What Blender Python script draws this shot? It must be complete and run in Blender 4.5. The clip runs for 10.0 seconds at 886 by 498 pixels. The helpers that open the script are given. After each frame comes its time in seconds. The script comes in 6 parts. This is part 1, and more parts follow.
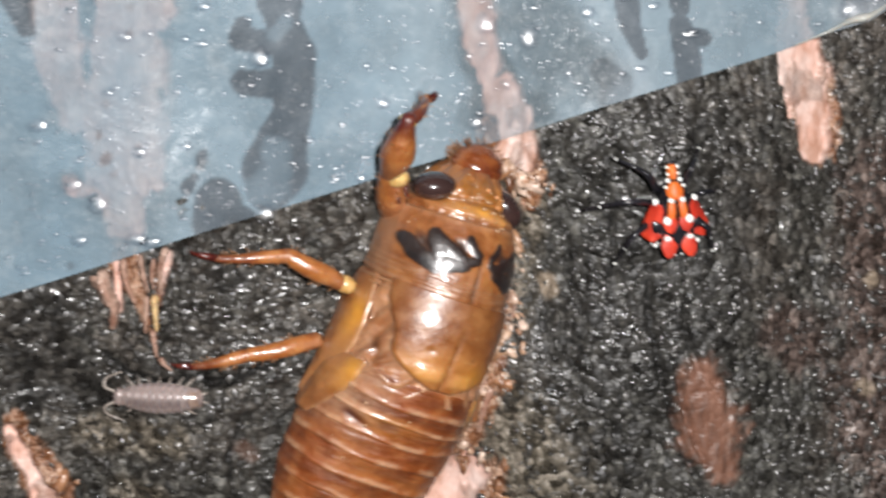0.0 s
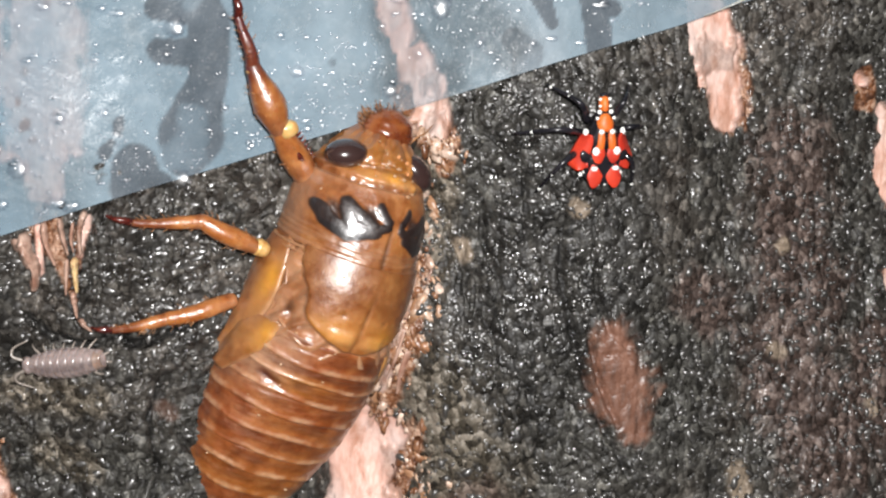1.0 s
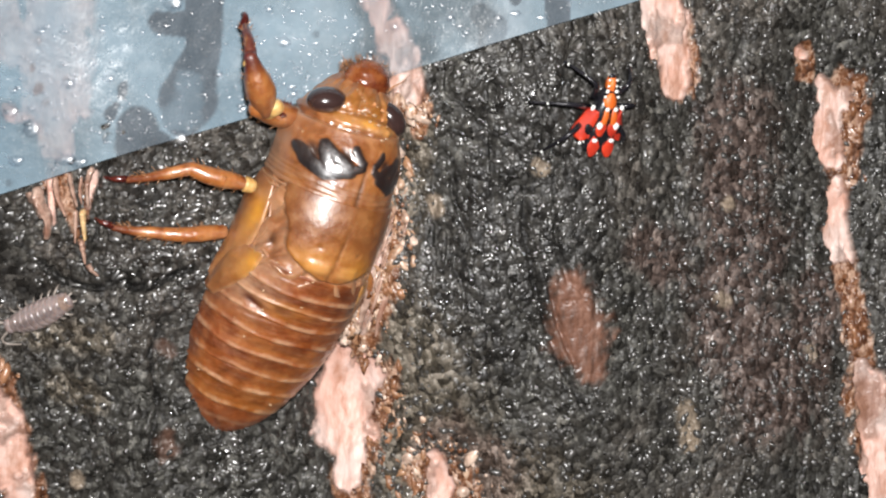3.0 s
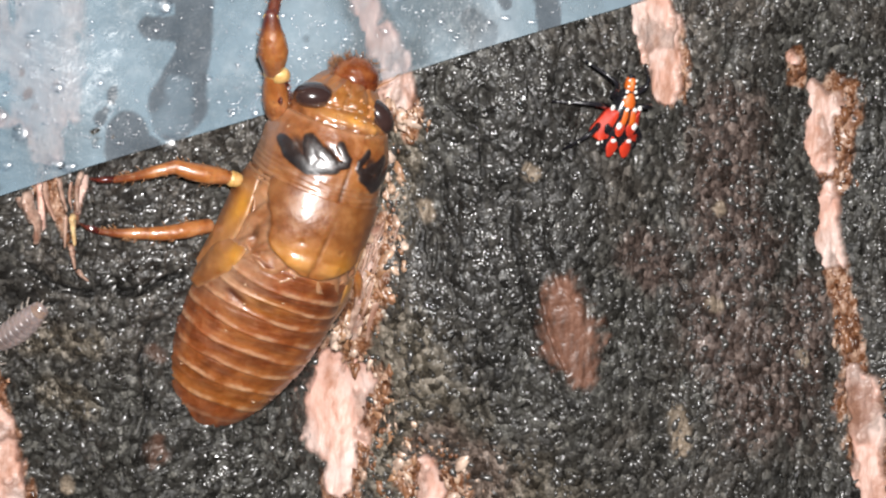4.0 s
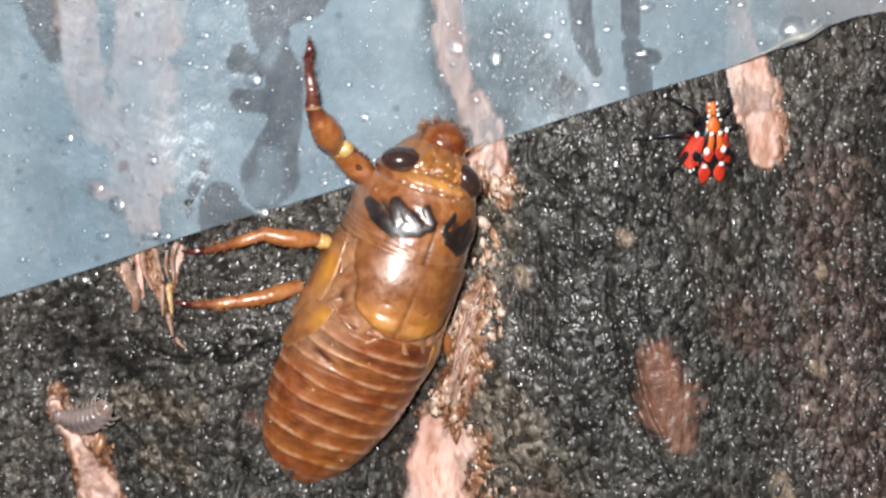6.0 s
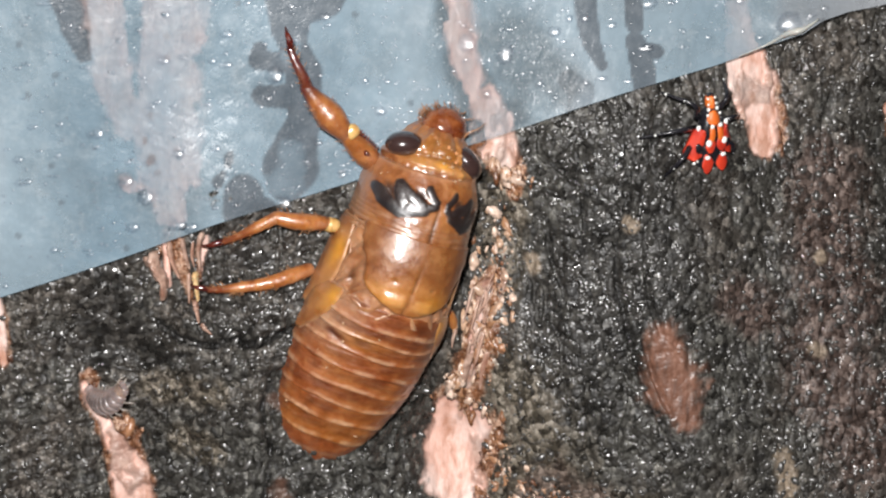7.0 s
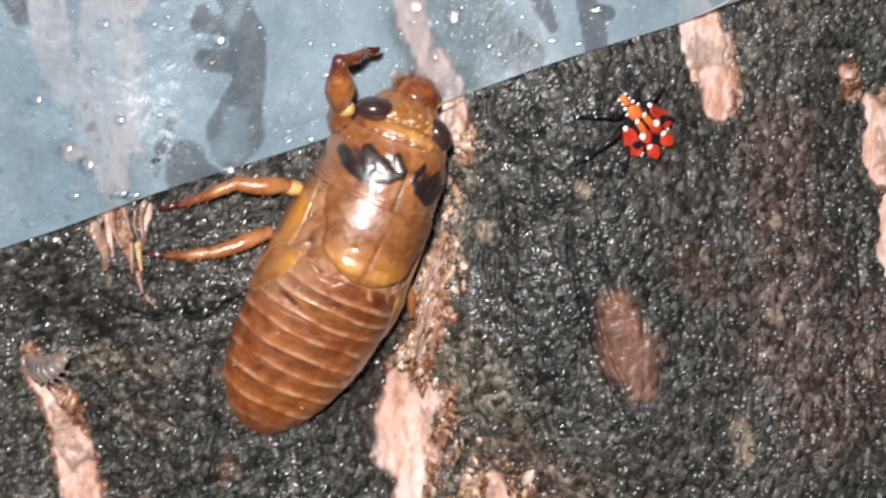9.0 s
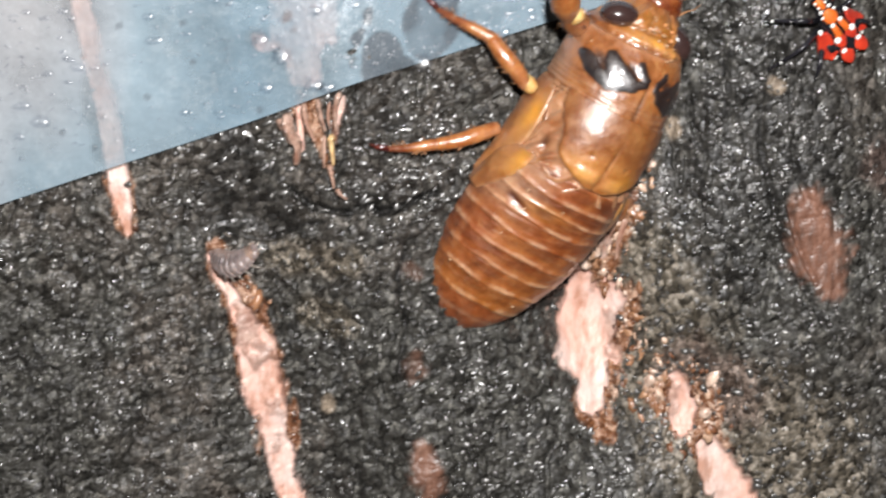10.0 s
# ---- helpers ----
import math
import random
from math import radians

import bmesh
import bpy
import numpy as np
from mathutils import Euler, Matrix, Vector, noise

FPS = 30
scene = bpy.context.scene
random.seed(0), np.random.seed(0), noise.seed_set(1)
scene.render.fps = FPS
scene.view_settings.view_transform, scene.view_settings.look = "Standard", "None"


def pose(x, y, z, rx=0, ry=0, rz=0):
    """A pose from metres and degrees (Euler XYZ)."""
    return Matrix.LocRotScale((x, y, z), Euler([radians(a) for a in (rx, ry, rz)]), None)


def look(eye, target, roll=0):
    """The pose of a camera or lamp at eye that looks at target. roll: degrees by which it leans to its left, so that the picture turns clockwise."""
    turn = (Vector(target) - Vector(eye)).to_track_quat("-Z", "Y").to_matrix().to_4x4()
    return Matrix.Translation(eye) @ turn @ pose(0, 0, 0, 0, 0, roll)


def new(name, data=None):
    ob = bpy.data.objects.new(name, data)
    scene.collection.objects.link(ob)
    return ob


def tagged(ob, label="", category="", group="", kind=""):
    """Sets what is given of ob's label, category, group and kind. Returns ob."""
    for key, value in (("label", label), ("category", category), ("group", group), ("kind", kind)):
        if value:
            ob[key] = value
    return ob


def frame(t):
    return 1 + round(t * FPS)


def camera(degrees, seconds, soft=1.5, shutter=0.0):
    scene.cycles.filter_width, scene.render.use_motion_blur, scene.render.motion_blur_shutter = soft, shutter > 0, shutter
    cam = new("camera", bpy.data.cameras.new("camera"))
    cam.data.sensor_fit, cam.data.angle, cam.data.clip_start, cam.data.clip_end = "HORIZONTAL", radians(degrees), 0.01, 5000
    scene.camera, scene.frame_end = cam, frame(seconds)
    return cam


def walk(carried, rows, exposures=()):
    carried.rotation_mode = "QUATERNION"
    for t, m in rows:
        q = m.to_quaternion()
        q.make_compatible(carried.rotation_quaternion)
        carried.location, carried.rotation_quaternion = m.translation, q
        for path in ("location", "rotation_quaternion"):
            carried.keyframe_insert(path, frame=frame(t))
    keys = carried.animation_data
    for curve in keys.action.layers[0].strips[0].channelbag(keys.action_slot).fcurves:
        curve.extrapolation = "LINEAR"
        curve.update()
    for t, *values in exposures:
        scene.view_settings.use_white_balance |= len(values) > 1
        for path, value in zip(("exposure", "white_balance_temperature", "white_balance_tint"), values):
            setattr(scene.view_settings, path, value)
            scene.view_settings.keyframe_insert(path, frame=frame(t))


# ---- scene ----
CM = 0.01  # lengths below are in centimetres unless said otherwise


# ---------------------------------------------------------------- camera
cam = camera(22, 10.0, soft=2.3, shutter=0.4)
walk(cam, [
    (0, look((-0.01157, -0.17248, 0.00559), (-0.00851, 0.02749, 0.00710), -0.23)),
    (0.5, look((-0.00370, -0.17087, 0.00427), (-0.00153, 0.02912, 0.00546), -0.18)),
    (1, look((-0.00399, -0.17705, 0.00375), (-0.00233, 0.02294, 0.00425), -0.20)),
    (1.5, look((-0.00239, -0.18394, 0.00469), (-0.00088, 0.01606, 0.00476), -0.14)),
    (2, look((-0.00041, -0.18991, 0.00255), (0.00045, 0.01009, 0.00279), -0.08)),
    (2.5, look((-0.00000, -0.19549, 0.00000), (-0.00003, 0.00451, 0.00004), -0.00)),
    (3.8, look((-0.00008, -0.19507, 0.00026), (-0.00044, 0.00493, 0.00109), -0.01)),
    (4, look((0.00084, -0.19507, -0.00001), (0.00048, 0.00493, 0.00082), -0.01)),
    (4.5, look((0.00050, -0.19379, 0.00097), (-0.00061, 0.00621, 0.00122), 0.05)),
    (5, look((-0.00095, -0.19467, 0.00048), (-0.00682, 0.00524, -0.00004), 0.49)),
    (5.5, look((0.00235, -0.19523, 0.00002), (-0.01081, 0.00434, 0.00059), 0.34)),
    (6, look((0.01320, -0.19590, 0.00082), (-0.00803, 0.00288, 0.00661), -0.35)),
    (6.2, look((0.01191, -0.19654, -0.00188), (-0.00847, 0.00228, 0.00572), -0.62)),
    (7.3, look((0.01601, -0.20648, -0.00259), (-0.00740, -0.00800, 0.00504), -1.07)),
    (7.5, look((0.01699, -0.20675, -0.00292), (-0.00656, -0.00830, 0.00491), -1.22)),
    (8, look((0.01624, -0.20276, -0.00278), (-0.00446, -0.00397, 0.00457), -1.32)),
    (8.5, look((0.01619, -0.19989, -0.00322), (-0.00363, -0.00101, 0.00435), -1.36)),
    (9, look((0.01390, -0.20002, -0.00474), (-0.00443, -0.00100, 0.00252), -1.42)),
    (9.5, look((0.00395, -0.19895, -0.01028), (-0.01330, 0.00019, -0.00342), -1.37)),
    (10, look((-0.00543, -0.19896, -0.01035), (-0.02126, 0.00037, -0.00602), -1.30)),
], exposures=[(0, -0.12), (0.5, -0.04), (2.5, 0.02), (5, 0.0), (6.2, -0.06), (7.3, -0.10), (8, 0.0), (9, 0.02), (10, 0.14)])

# ---------------------------------------------------------------- light: a dark night and the camera's small torch
world = bpy.data.worlds.new("night")
scene.world = world
world.use_nodes = True
world.node_tree.nodes["Background"].inputs[0].default_value = (0.50, 0.60, 0.75, 1)
world.node_tree.nodes["Background"].inputs[1].default_value = 0.025

torch = bpy.data.lights.new("torch", "AREA")
torch.shape, torch.size, torch.energy, torch.color = "DISK", 0.010, 0.80, (1.0, 0.98, 0.97)
lamp = new("torch", torch)
lamp.matrix_world = look((0.006, -0.198, 0.014), (0.0, 0.0, 0.0))


# ---------------------------------------------------------------- noise for the shapes
def fract_hash(i, j, k):
    v = np.sin(i * 127.1 + j * 311.7 + k * 74.7) * 43758.5453
    return v - np.floor(v)


def value_noise(x, z, seed=0):
    i, j = np.floor(x), np.floor(z)
    u, v = x - i, z - j
    u, v = u * u * (3 - 2 * u), v * v * (3 - 2 * v)
    a, b = fract_hash(i, j, seed), fract_hash(i + 1, j, seed)
    c, d = fract_hash(i, j + 1, seed), fract_hash(i + 1, j + 1, seed)
    return (a * (1 - u) + b * u) * (1 - v) + (c * (1 - u) + d * u) * v


def fbm(x, z, octaves=4, seed=0):
    total, gain = 0, 0.5
    for n in range(octaves):
        total = total + gain * (value_noise(x, z, seed + n) - 0.5)
        x, z, gain = x * 2.03 + 7.1, z * 2.03 + 3.7, gain * 0.5
    return total


def cells(x, z, seed=0):
    """Distance to the nearest scattered point, and that point's random number."""
    i, j = np.floor(x), np.floor(z)
    best, tag = np.full(np.shape(x), 9.0), np.zeros(np.shape(x))
    for a in (-1, 0, 1):
        for b in (-1, 0, 1):
            px = i + a + fract_hash(i + a, j + b, seed)
            pz = j + b + fract_hash(i + a, j + b, seed + 5)
            d = np.hypot(x - px, z - pz)
            closer = d < best
            best = np.where(closer, d, best)
            tag = np.where(closer, fract_hash(i + a, j + b, seed + 9), tag)
    return best, tag


def smooth(a, b, x):
    t = np.clip((x - a) / (b - a), 0, 1)
    return t * t * (3 - 2 * t)


def from_segment(x, z, a, b):
    dx, dz = b[0] - a[0], b[1] - a[1]
    t = np.clip(((x - a[0]) * dx + (z - a[1]) * dz) / (dx * dx + dz * dz), 0, 1)
    return np.hypot(x - a[0] - t * dx, z - a[1] - t * dz), t


def streak(x, z, points):
    """1 in the middle of a band of varying half-width (points of x, z, half-width), falling through 0.5 at its edge."""
    inside = np.zeros(np.shape(x))
    for (ax, az, aw), (bx, bz, bw) in zip(points, points[1:]):
        d, t = from_segment(x, z, (ax, az), (bx, bz))
        inside = np.maximum(inside, 1 - d / (2 * (aw + (bw - aw) * t)))
    return inside


# ---------------------------------------------------------------- materials
class Mat:
    """A node material with short ways to add nodes."""

    def __init__(self, name):
        self.m = bpy.data.materials.new(name)
        self.m.use_nodes = True
        self.t = self.m.node_tree
        self.p = self.t.nodes["Principled BSDF"]
        self.out = self.t.nodes["Material Output"]

    def node(self, kind, **values):
        n = self.t.nodes.new(kind)
        for key, v in values.items():
            n.inputs[key.replace("_", " ")].default_value = v
        return n

    def link(self, a, b):
        self.t.links.new(a, b)

    def coords(self, scale=(1, 1, 1)):
        c = self.t.nodes.new("ShaderNodeTexCoord")
        mp = self.node("ShaderNodeMapping")
        mp.inputs["Scale"].default_value = scale
        self.link(c.outputs["Object"], mp.inputs["Vector"])
        return mp.outputs["Vector"]

    def noise(self, scale, detail=4.0, rough=0.55, vec=None):
        n = self.node("ShaderNodeTexNoise", Scale=scale, Detail=detail, Roughness=rough)
        self.link(vec if vec is not None else self.coords(), n.inputs["Vector"])
        return n.outputs["Fac"]

    def ramp(self, fac, *stops):
        n = self.t.nodes.new("ShaderNodeValToRGB")
        e = n.color_ramp.elements
        while len(e) < len(stops):
            e.new(0.5)
        for el, (pos, col) in zip(e, stops):
            el.position, el.color = pos, (*col, 1) if len(col) == 3 else col
        self.link(fac, n.inputs["Fac"])
        return n.outputs["Color"]

    def mix(self, fac, a, b, kind="MIX"):
        n = self.t.nodes.new("ShaderNodeMix")
        n.data_type, n.blend_type = "RGBA", kind
        for sock, v in ((n.inputs[0], fac), (n.inputs[6], a), (n.inputs[7], b)):
            if isinstance(v, (int, float)):
                sock.default_value = v
            elif isinstance(v, tuple):
                sock.default_value = (*v, 1)
            else:
                self.link(v, sock)
        return n.outputs[2]

    def math(self, op, a, b=0.0):
        n = self.t.nodes.new("ShaderNodeMath")
        n.operation = op
        for sock, v in ((n.inputs[0], a), (n.inputs[1], b)):
            if isinstance(v, (int, float)):
                sock.default_value = v
            else:
                self.link(v, sock)
        return n.outputs[0]

    def attr(self, name):
        n = self.t.nodes.new("ShaderNodeAttribute")
        n.attribute_name = name
        return n.outputs["Fac"]

    def bump(self, height, strength=0.3, distance=0.0002):
        n = self.node("ShaderNodeBump", Strength=strength, Distance=distance)
        self.link(height, n.inputs["Height"])
        self.link(n.outputs["Normal"], self.p.inputs["Normal"])

    def set(self, **values):
        for key, v in values.items():
            sock = self.p.inputs[key.replace("_", " ")]
            if isinstance(v, (int, float)):
                sock.default_value = v
            elif isinstance(v, tuple):
                sock.default_value = (*v, 1) if sock.type == "RGBA" else v
            else:
                self.link(v, sock)
        return self


def bark_material():
    k = Mat("wet_bark")
    # pebbly grains of bark, each of its own shade, height and wetness, in two sizes
    wob = k.t.nodes.new("ShaderNodeVectorMath")
    wob.operation = "ADD"
    k.link(k.coords((1, 1, 0.9)), wob.inputs[0])
    drift = k.node("ShaderNodeTexNoise", Scale=1100.0, Detail=2.0)
    k.link(k.coords(), drift.inputs["Vector"])
    shift = k.t.nodes.new("ShaderNodeVectorMath")
    shift.operation = "SCALE"
    shift.inputs["Scale"].default_value = 0.00022
    k.link(drift.outputs["Color"], shift.inputs[0])
    k.link(shift.outputs[0], wob.inputs[1])
    shades, domes, wets = [], [], []
    for scale in (1500.0, 3100.0):
        v = k.node("ShaderNodeTexVoronoi", Scale=scale, Randomness=1.0)
        k.link(wob.outputs[0], v.inputs["Vector"])
        one = k.t.nodes.new("ShaderNodeSeparateColor")
        k.link(v.outputs["Color"], one.inputs[0])
        shades.append(one.outputs[0])
        wets.append(one.outputs[1])
        dome = k.math("SUBTRACT", 1.0, k.math("MULTIPLY", v.outputs["Distance"], v.outputs["Distance"]))
        domes.append(k.math("MULTIPLY", dome, k.math("ADD", 0.6, k.math("MULTIPLY", one.outputs[2], 0.4))))
    speck = k.math("ADD", k.math("MULTIPLY", shades[0], 0.6), k.math("MULTIPLY", shades[1], 0.4))
    blot = k.noise(300, 5, 0.65)
    grain = k.math("ADD", k.math("MULTIPLY", speck, 0.75), k.math("MULTIPLY", k.noise(700, 4, 0.6), 0.25))
    dark = k.ramp(grain, (0.25, (0.011, 0.0103, 0.009)), (0.52, (0.033, 0.031, 0.027)), (0.72, (0.069, 0.067, 0.060)), (0.88, (0.160, 0.153, 0.134)))
    pale = k.ramp(grain, (0.25, (0.020, 0.016, 0.013)), (0.52, (0.061, 0.053, 0.045)), (0.72, (0.122, 0.106, 0.091)), (0.88, (0.27, 0.238, 0.207)))
    base = k.mix(k.math("MULTIPLY", k.ramp(blot, (0.38, (0, 0, 0)), (0.62, (1, 1, 1))), k.attr("lichen")), dark, pale)
    tan = k.ramp(grain, (0.25, (0.022, 0.018, 0.013)), (0.48, (0.095, 0.078, 0.055)), (0.66, (0.24, 0.20, 0.15)), (0.85, (0.46, 0.39, 0.31)))
    base = k.mix(k.math("MULTIPLY", k.attr("tan"), 0.50), base, tan)
    russet = k.ramp(grain, (0.25, (0.022, 0.014, 0.011)), (0.52, (0.075, 0.046, 0.038)), (0.72, (0.16, 0.105, 0.088)), (0.88, (0.30, 0.215, 0.185)))
    base = k.mix(k.math("MULTIPLY", k.attr("russet"), 0.55), base, russet)
    # near-black tone of the sooty patches and of the shade painted into cracks
    soot_crack_shade = k.ramp(grain, (0.4, (0.0085, 0.008, 0.0075)), (0.9, (0.036, 0.034, 0.031)))
    base = k.mix(k.attr("soot_crack_shade"), base, soot_crack_shade)
    fibre = k.noise(1100, 5, 0.62, k.coords((1, 1, 0.3)))
    rust = k.ramp(k.math("ADD", k.math("MULTIPLY", fibre, 0.6), k.math("MULTIPLY", speck, 0.4)), (0.32, (0.05, 0.018, 0.008)), (0.50, (0.17, 0.07, 0.032)), (0.66, (0.42, 0.27, 0.19)))
    base = k.mix(k.attr("rust"), base, rust)
    brown = k.ramp(k.noise(900, 5, 0.65, k.coords((1, 1, 0.3))), (0.3, (0.07, 0.032, 0.020)), (0.5, (0.17, 0.080, 0.052)), (0.7, (0.28, 0.15, 0.105)))
    base = k.mix(k.attr("scar"), base, brown)
    grey = k.ramp(k.noise(1200, 5, 0.65), (0.3, (0.12, 0.092, 0.066)), (0.7, (0.36, 0.285, 0.21)))
    base = k.mix(k.attr("spot"), base, grey)
    pinkc = k.ramp(fibre, (0.25, (0.34, 0.16, 0.10)), (0.42, (0.55, 0.32, 0.25)), (0.75, (0.68, 0.47, 0.40)))
    pinkc = k.mix(k.ramp(k.noise(240, 4, 0.6), (0.44, (0, 0, 0)), (0.62, (0.8, 0.8, 0.8))), pinkc, (0.66, 0.53, 0.48))
    pinkc = k.mix(k.ramp(k.noise(330, 5, 0.65, k.coords((1, 1, 0.45))), (0.52, (0, 0, 0)), (0.64, (0.70, 0.70, 0.70))), pinkc, (0.34, 0.155, 0.09))
    base = k.mix(k.attr("pink"), base, pinkc)
    soaked = k.math("ADD", k.math("MULTIPLY", wets[0], 0.35), k.math("MULTIPLY", wets[1], 0.20))
    soaked = k.math("ADD", soaked, k.math("MULTIPLY", k.noise(210, 4, 0.6), 0.45))
    wet = k.ramp(soaked, (0.36, (0.60, 0.60, 0.60)), (0.50, (0.32, 0.32, 0.32)), (0.66, (0.17, 0.17, 0.17)))
    bare = k.math("MAXIMUM", k.attr("pink"), k.math("MULTIPLY", k.attr("scar"), 0.8))
    k.set(Base_Color=base, Roughness=k.mix(bare, wet, (0.42, 0.42, 0.42)), IOR=1.45, Specular_IOR_Level=0.50)
    height = k.math("ADD", domes[0], k.math("MULTIPLY", domes[1], 0.40))
    height = k.math("MULTIPLY", height, k.math("SUBTRACT", 1.0, k.math("MAXIMUM", k.math("MULTIPLY", bare, 0.85), k.math("MULTIPLY", k.attr("slick"), 0.6))))
    height = k.math("ADD", height, k.math("MULTIPLY", fibre, bare))
    k.bump(height, 0.85, 0.00024)
    return k.m


def film_material():
    k = Mat("fogged_plastic_film")
    fog = k.noise(140, 5, 0.62)
    fine = k.noise(900, 3, 0.6)
    drift = k.noise(38, 3, 0.5, k.coords((1, 1, 0.35)))
    tint = k.ramp(drift, (0.30, (0.21, 0.30, 0.365)), (0.48, (0.295, 0.38, 0.435)), (0.57, (0.39, 0.42, 0.45)), (0.68, (0.46, 0.45, 0.455)))
    tint = k.mix(k.ramp(k.math("ADD", k.math("MULTIPLY", k.noise(1300, 5, 0.7), 0.55), k.math("MULTIPLY", k.noise(300, 4, 0.6), 0.45)), (0.50, (0, 0, 0)), (0.70, (0.32, 0.32, 0.32))), tint, (0.62, 0.68, 0.71))
    k.set(Base_Color=tint, Roughness=k.ramp(fine, (0.3, (0.16, 0.16, 0.16)), (0.7, (0.5, 0.5, 0.5))), IOR=1.45)
    k.bump(k.math("ADD", k.noise(420, 4, 0.6), k.math("ADD", k.math("MULTIPLY", fine, 0.3), k.math("MULTIPLY", k.noise(1700, 3, 0.6), 0.35))), 0.5, 0.0003)
    clear = k.t.nodes.new("ShaderNodeBsdfTransparent")
    clear.inputs[0].default_value = (0.985, 0.985, 0.985, 1)
    mixer = k.t.nodes.new("ShaderNodeMixShader")
    tint = k.mix(k.math("MULTIPLY", k.attr("wet"), 0.80), tint, k.ramp(k.math("ADD", k.math("MULTIPLY", fog, 0.5), k.math("MULTIPLY", k.noise(520, 4, 0.65), 0.5)), (0.36, (0.075, 0.088, 0.106)), (0.52, (0.115, 0.130, 0.150)), (0.66, (0.18, 0.195, 0.215))))
    k.set(Base_Color=tint, Specular_IOR_Level=0.18)
    cover = k.math("ADD", 0.50, k.math("MULTIPLY", k.math("SUBTRACT", fog, 0.5), 0.8))
    cover = k.math("MULTIPLY", cover, k.math("SUBTRACT", 1.0, k.math("MULTIPLY", k.attr("clear"), 0.88)))
    k.link(cover, mixer.inputs[0])
    k.link(clear.outputs[0], mixer.inputs[1])
    k.link(k.p.outputs[0], mixer.inputs[2])
    k.link(mixer.outputs[0], k.out.inputs["Surface"])
    return k.m


def water_material():
    k = Mat("water")
    clear, gloss, mixer = k.t.nodes.new("ShaderNodeBsdfTransparent"), k.node("ShaderNodeBsdfGlossy", Roughness=0.27), k.t.nodes.new("ShaderNodeMixShader")
    clear.inputs[0].default_value = (0.985, 0.99, 1.0, 1)
    mixer.inputs[0].default_value = 0.07
    k.link(clear.outputs[0], mixer.inputs[1])
    k.link(gloss.outputs[0], mixer.inputs[2])
    k.link(mixer.outputs[0], k.out.inputs["Surface"])
    return k.m


def shell_material(name, dark, mid, pale, rough=0.22, attr_pale="", attr_dark="", sss=0.10, ink=(0.012, 0.008, 0.008), ior=1.5, coarse=0.32):
    """Wet insect shell: mottled, glossy and a little translucent."""
    k = Mat(name)
    a = k.noise(900, 5, 0.62)
    b = k.noise(170, 4, 0.55)
    col = k.ramp(k.math("ADD", k.math("MULTIPLY", a, 0.45), k.math("MULTIPLY", b, 0.55)), (0.36, dark), (0.50, mid), (0.64, pale))
    film = k.ramp(k.noise(360, 4, 0.6), (0.40, (0, 0, 0)), (0.62, (1, 1, 1)))
    if attr_pale:
        col = k.mix(k.attr(attr_pale), col, (0.46, 0.255, 0.145))
        col = k.mix(k.attr("yellow"), col, (0.70, 0.31, 0.030))
    if attr_dark:
        col = k.mix(k.attr(attr_dark), col, ink)
    k.set(Base_Color=col, Roughness=k.ramp(a, (0.3, (rough * 0.8,) * 3), (0.7, (min(1, rough * 1.4),) * 3)), IOR=ior, Specular_IOR_Level=0.8,
          Subsurface_Weight=sss, Subsurface_Radius=(0.0016, 0.0007, 0.0003), Subsurface_Scale=1.0,
          Coat_Weight=k.math("ADD", 0.45, k.math("MULTIPLY", film, 0.55)), Coat_Roughness=0.13)
    relief = k.math("ADD", k.noise(620, 4, 0.6), k.math("MULTIPLY", k.noise(2400, 4, 0.6), 0.35))
    k.bump(relief, coarse, 0.00022)
    skin = k.node("ShaderNodeBump", Strength=coarse, Distance=0.00018)
    k.link(k.math("ADD", relief, k.math("MULTIPLY", k.noise(1500, 3, 0.6), 0.5)), skin.inputs["Height"])
    k.link(skin.outputs["Normal"], k.p.inputs["Coat Normal"])
    return k.m


def plain(name, low, high, rough, scale=400, coat=0.0, sss=0.0, sheen=0.03):
    k = Mat(name)
    k.set(Base_Color=k.ramp(k.noise(scale, 4), (0.3, low), (0.7, high)), Roughness=rough, Coat_Weight=coat, Coat_Roughness=sheen)
    if sss:
        k.set(Subsurface_Weight=sss, Subsurface_Radius=(0.001, 0.0006, 0.0004), Subsurface_Scale=1.0)
    k.bump(k.noise(scale * 3, 3), 0.25, 0.00008)
    return k.m


BARK, FILM, WATER = bark_material(), film_material(), water_material()
SHELL = shell_material("amber_shell", (0.122, 0.034, 0.008), (0.248, 0.080, 0.018), (0.37, 0.145, 0.036), 0.37, "rim", "mark", ior=1.66)
BELLY = shell_material("ringed_abdomen_shell", (0.108, 0.024, 0.006), (0.228, 0.058, 0.013), (0.34, 0.114, 0.028), 0.40, "rim", "mark", ink=(0.055, 0.011, 0.005), coarse=0.45)
LEG = shell_material("leg_shell", (0.16, 0.038, 0.009), (0.33, 0.110, 0.025), (0.49, 0.215, 0.062), 0.36, "rim", "mark", ink=(0.075, 0.009, 0.007), coarse=0.6)
CLAW = shell_material("dark_red_claw", (0.022, 0.005, 0.005), (0.075, 0.013, 0.009), (0.17, 0.035, 0.018), 0.16)
FACE = shell_material("red_brown_face", (0.085, 0.016, 0.006), (0.19, 0.050, 0.013), (0.32, 0.115, 0.034), 0.26, coarse=0.5)
JOINT = plain("pale_joint_skin", (0.42, 0.20, 0.05), (0.66, 0.47, 0.19), 0.34, 700, 0.4, 0.2, 0.15)
OCELLUS = plain("orange_simple_eye", (0.50, 0.20, 0.08), (0.62, 0.32, 0.15), 0.15, 500, 0.8)
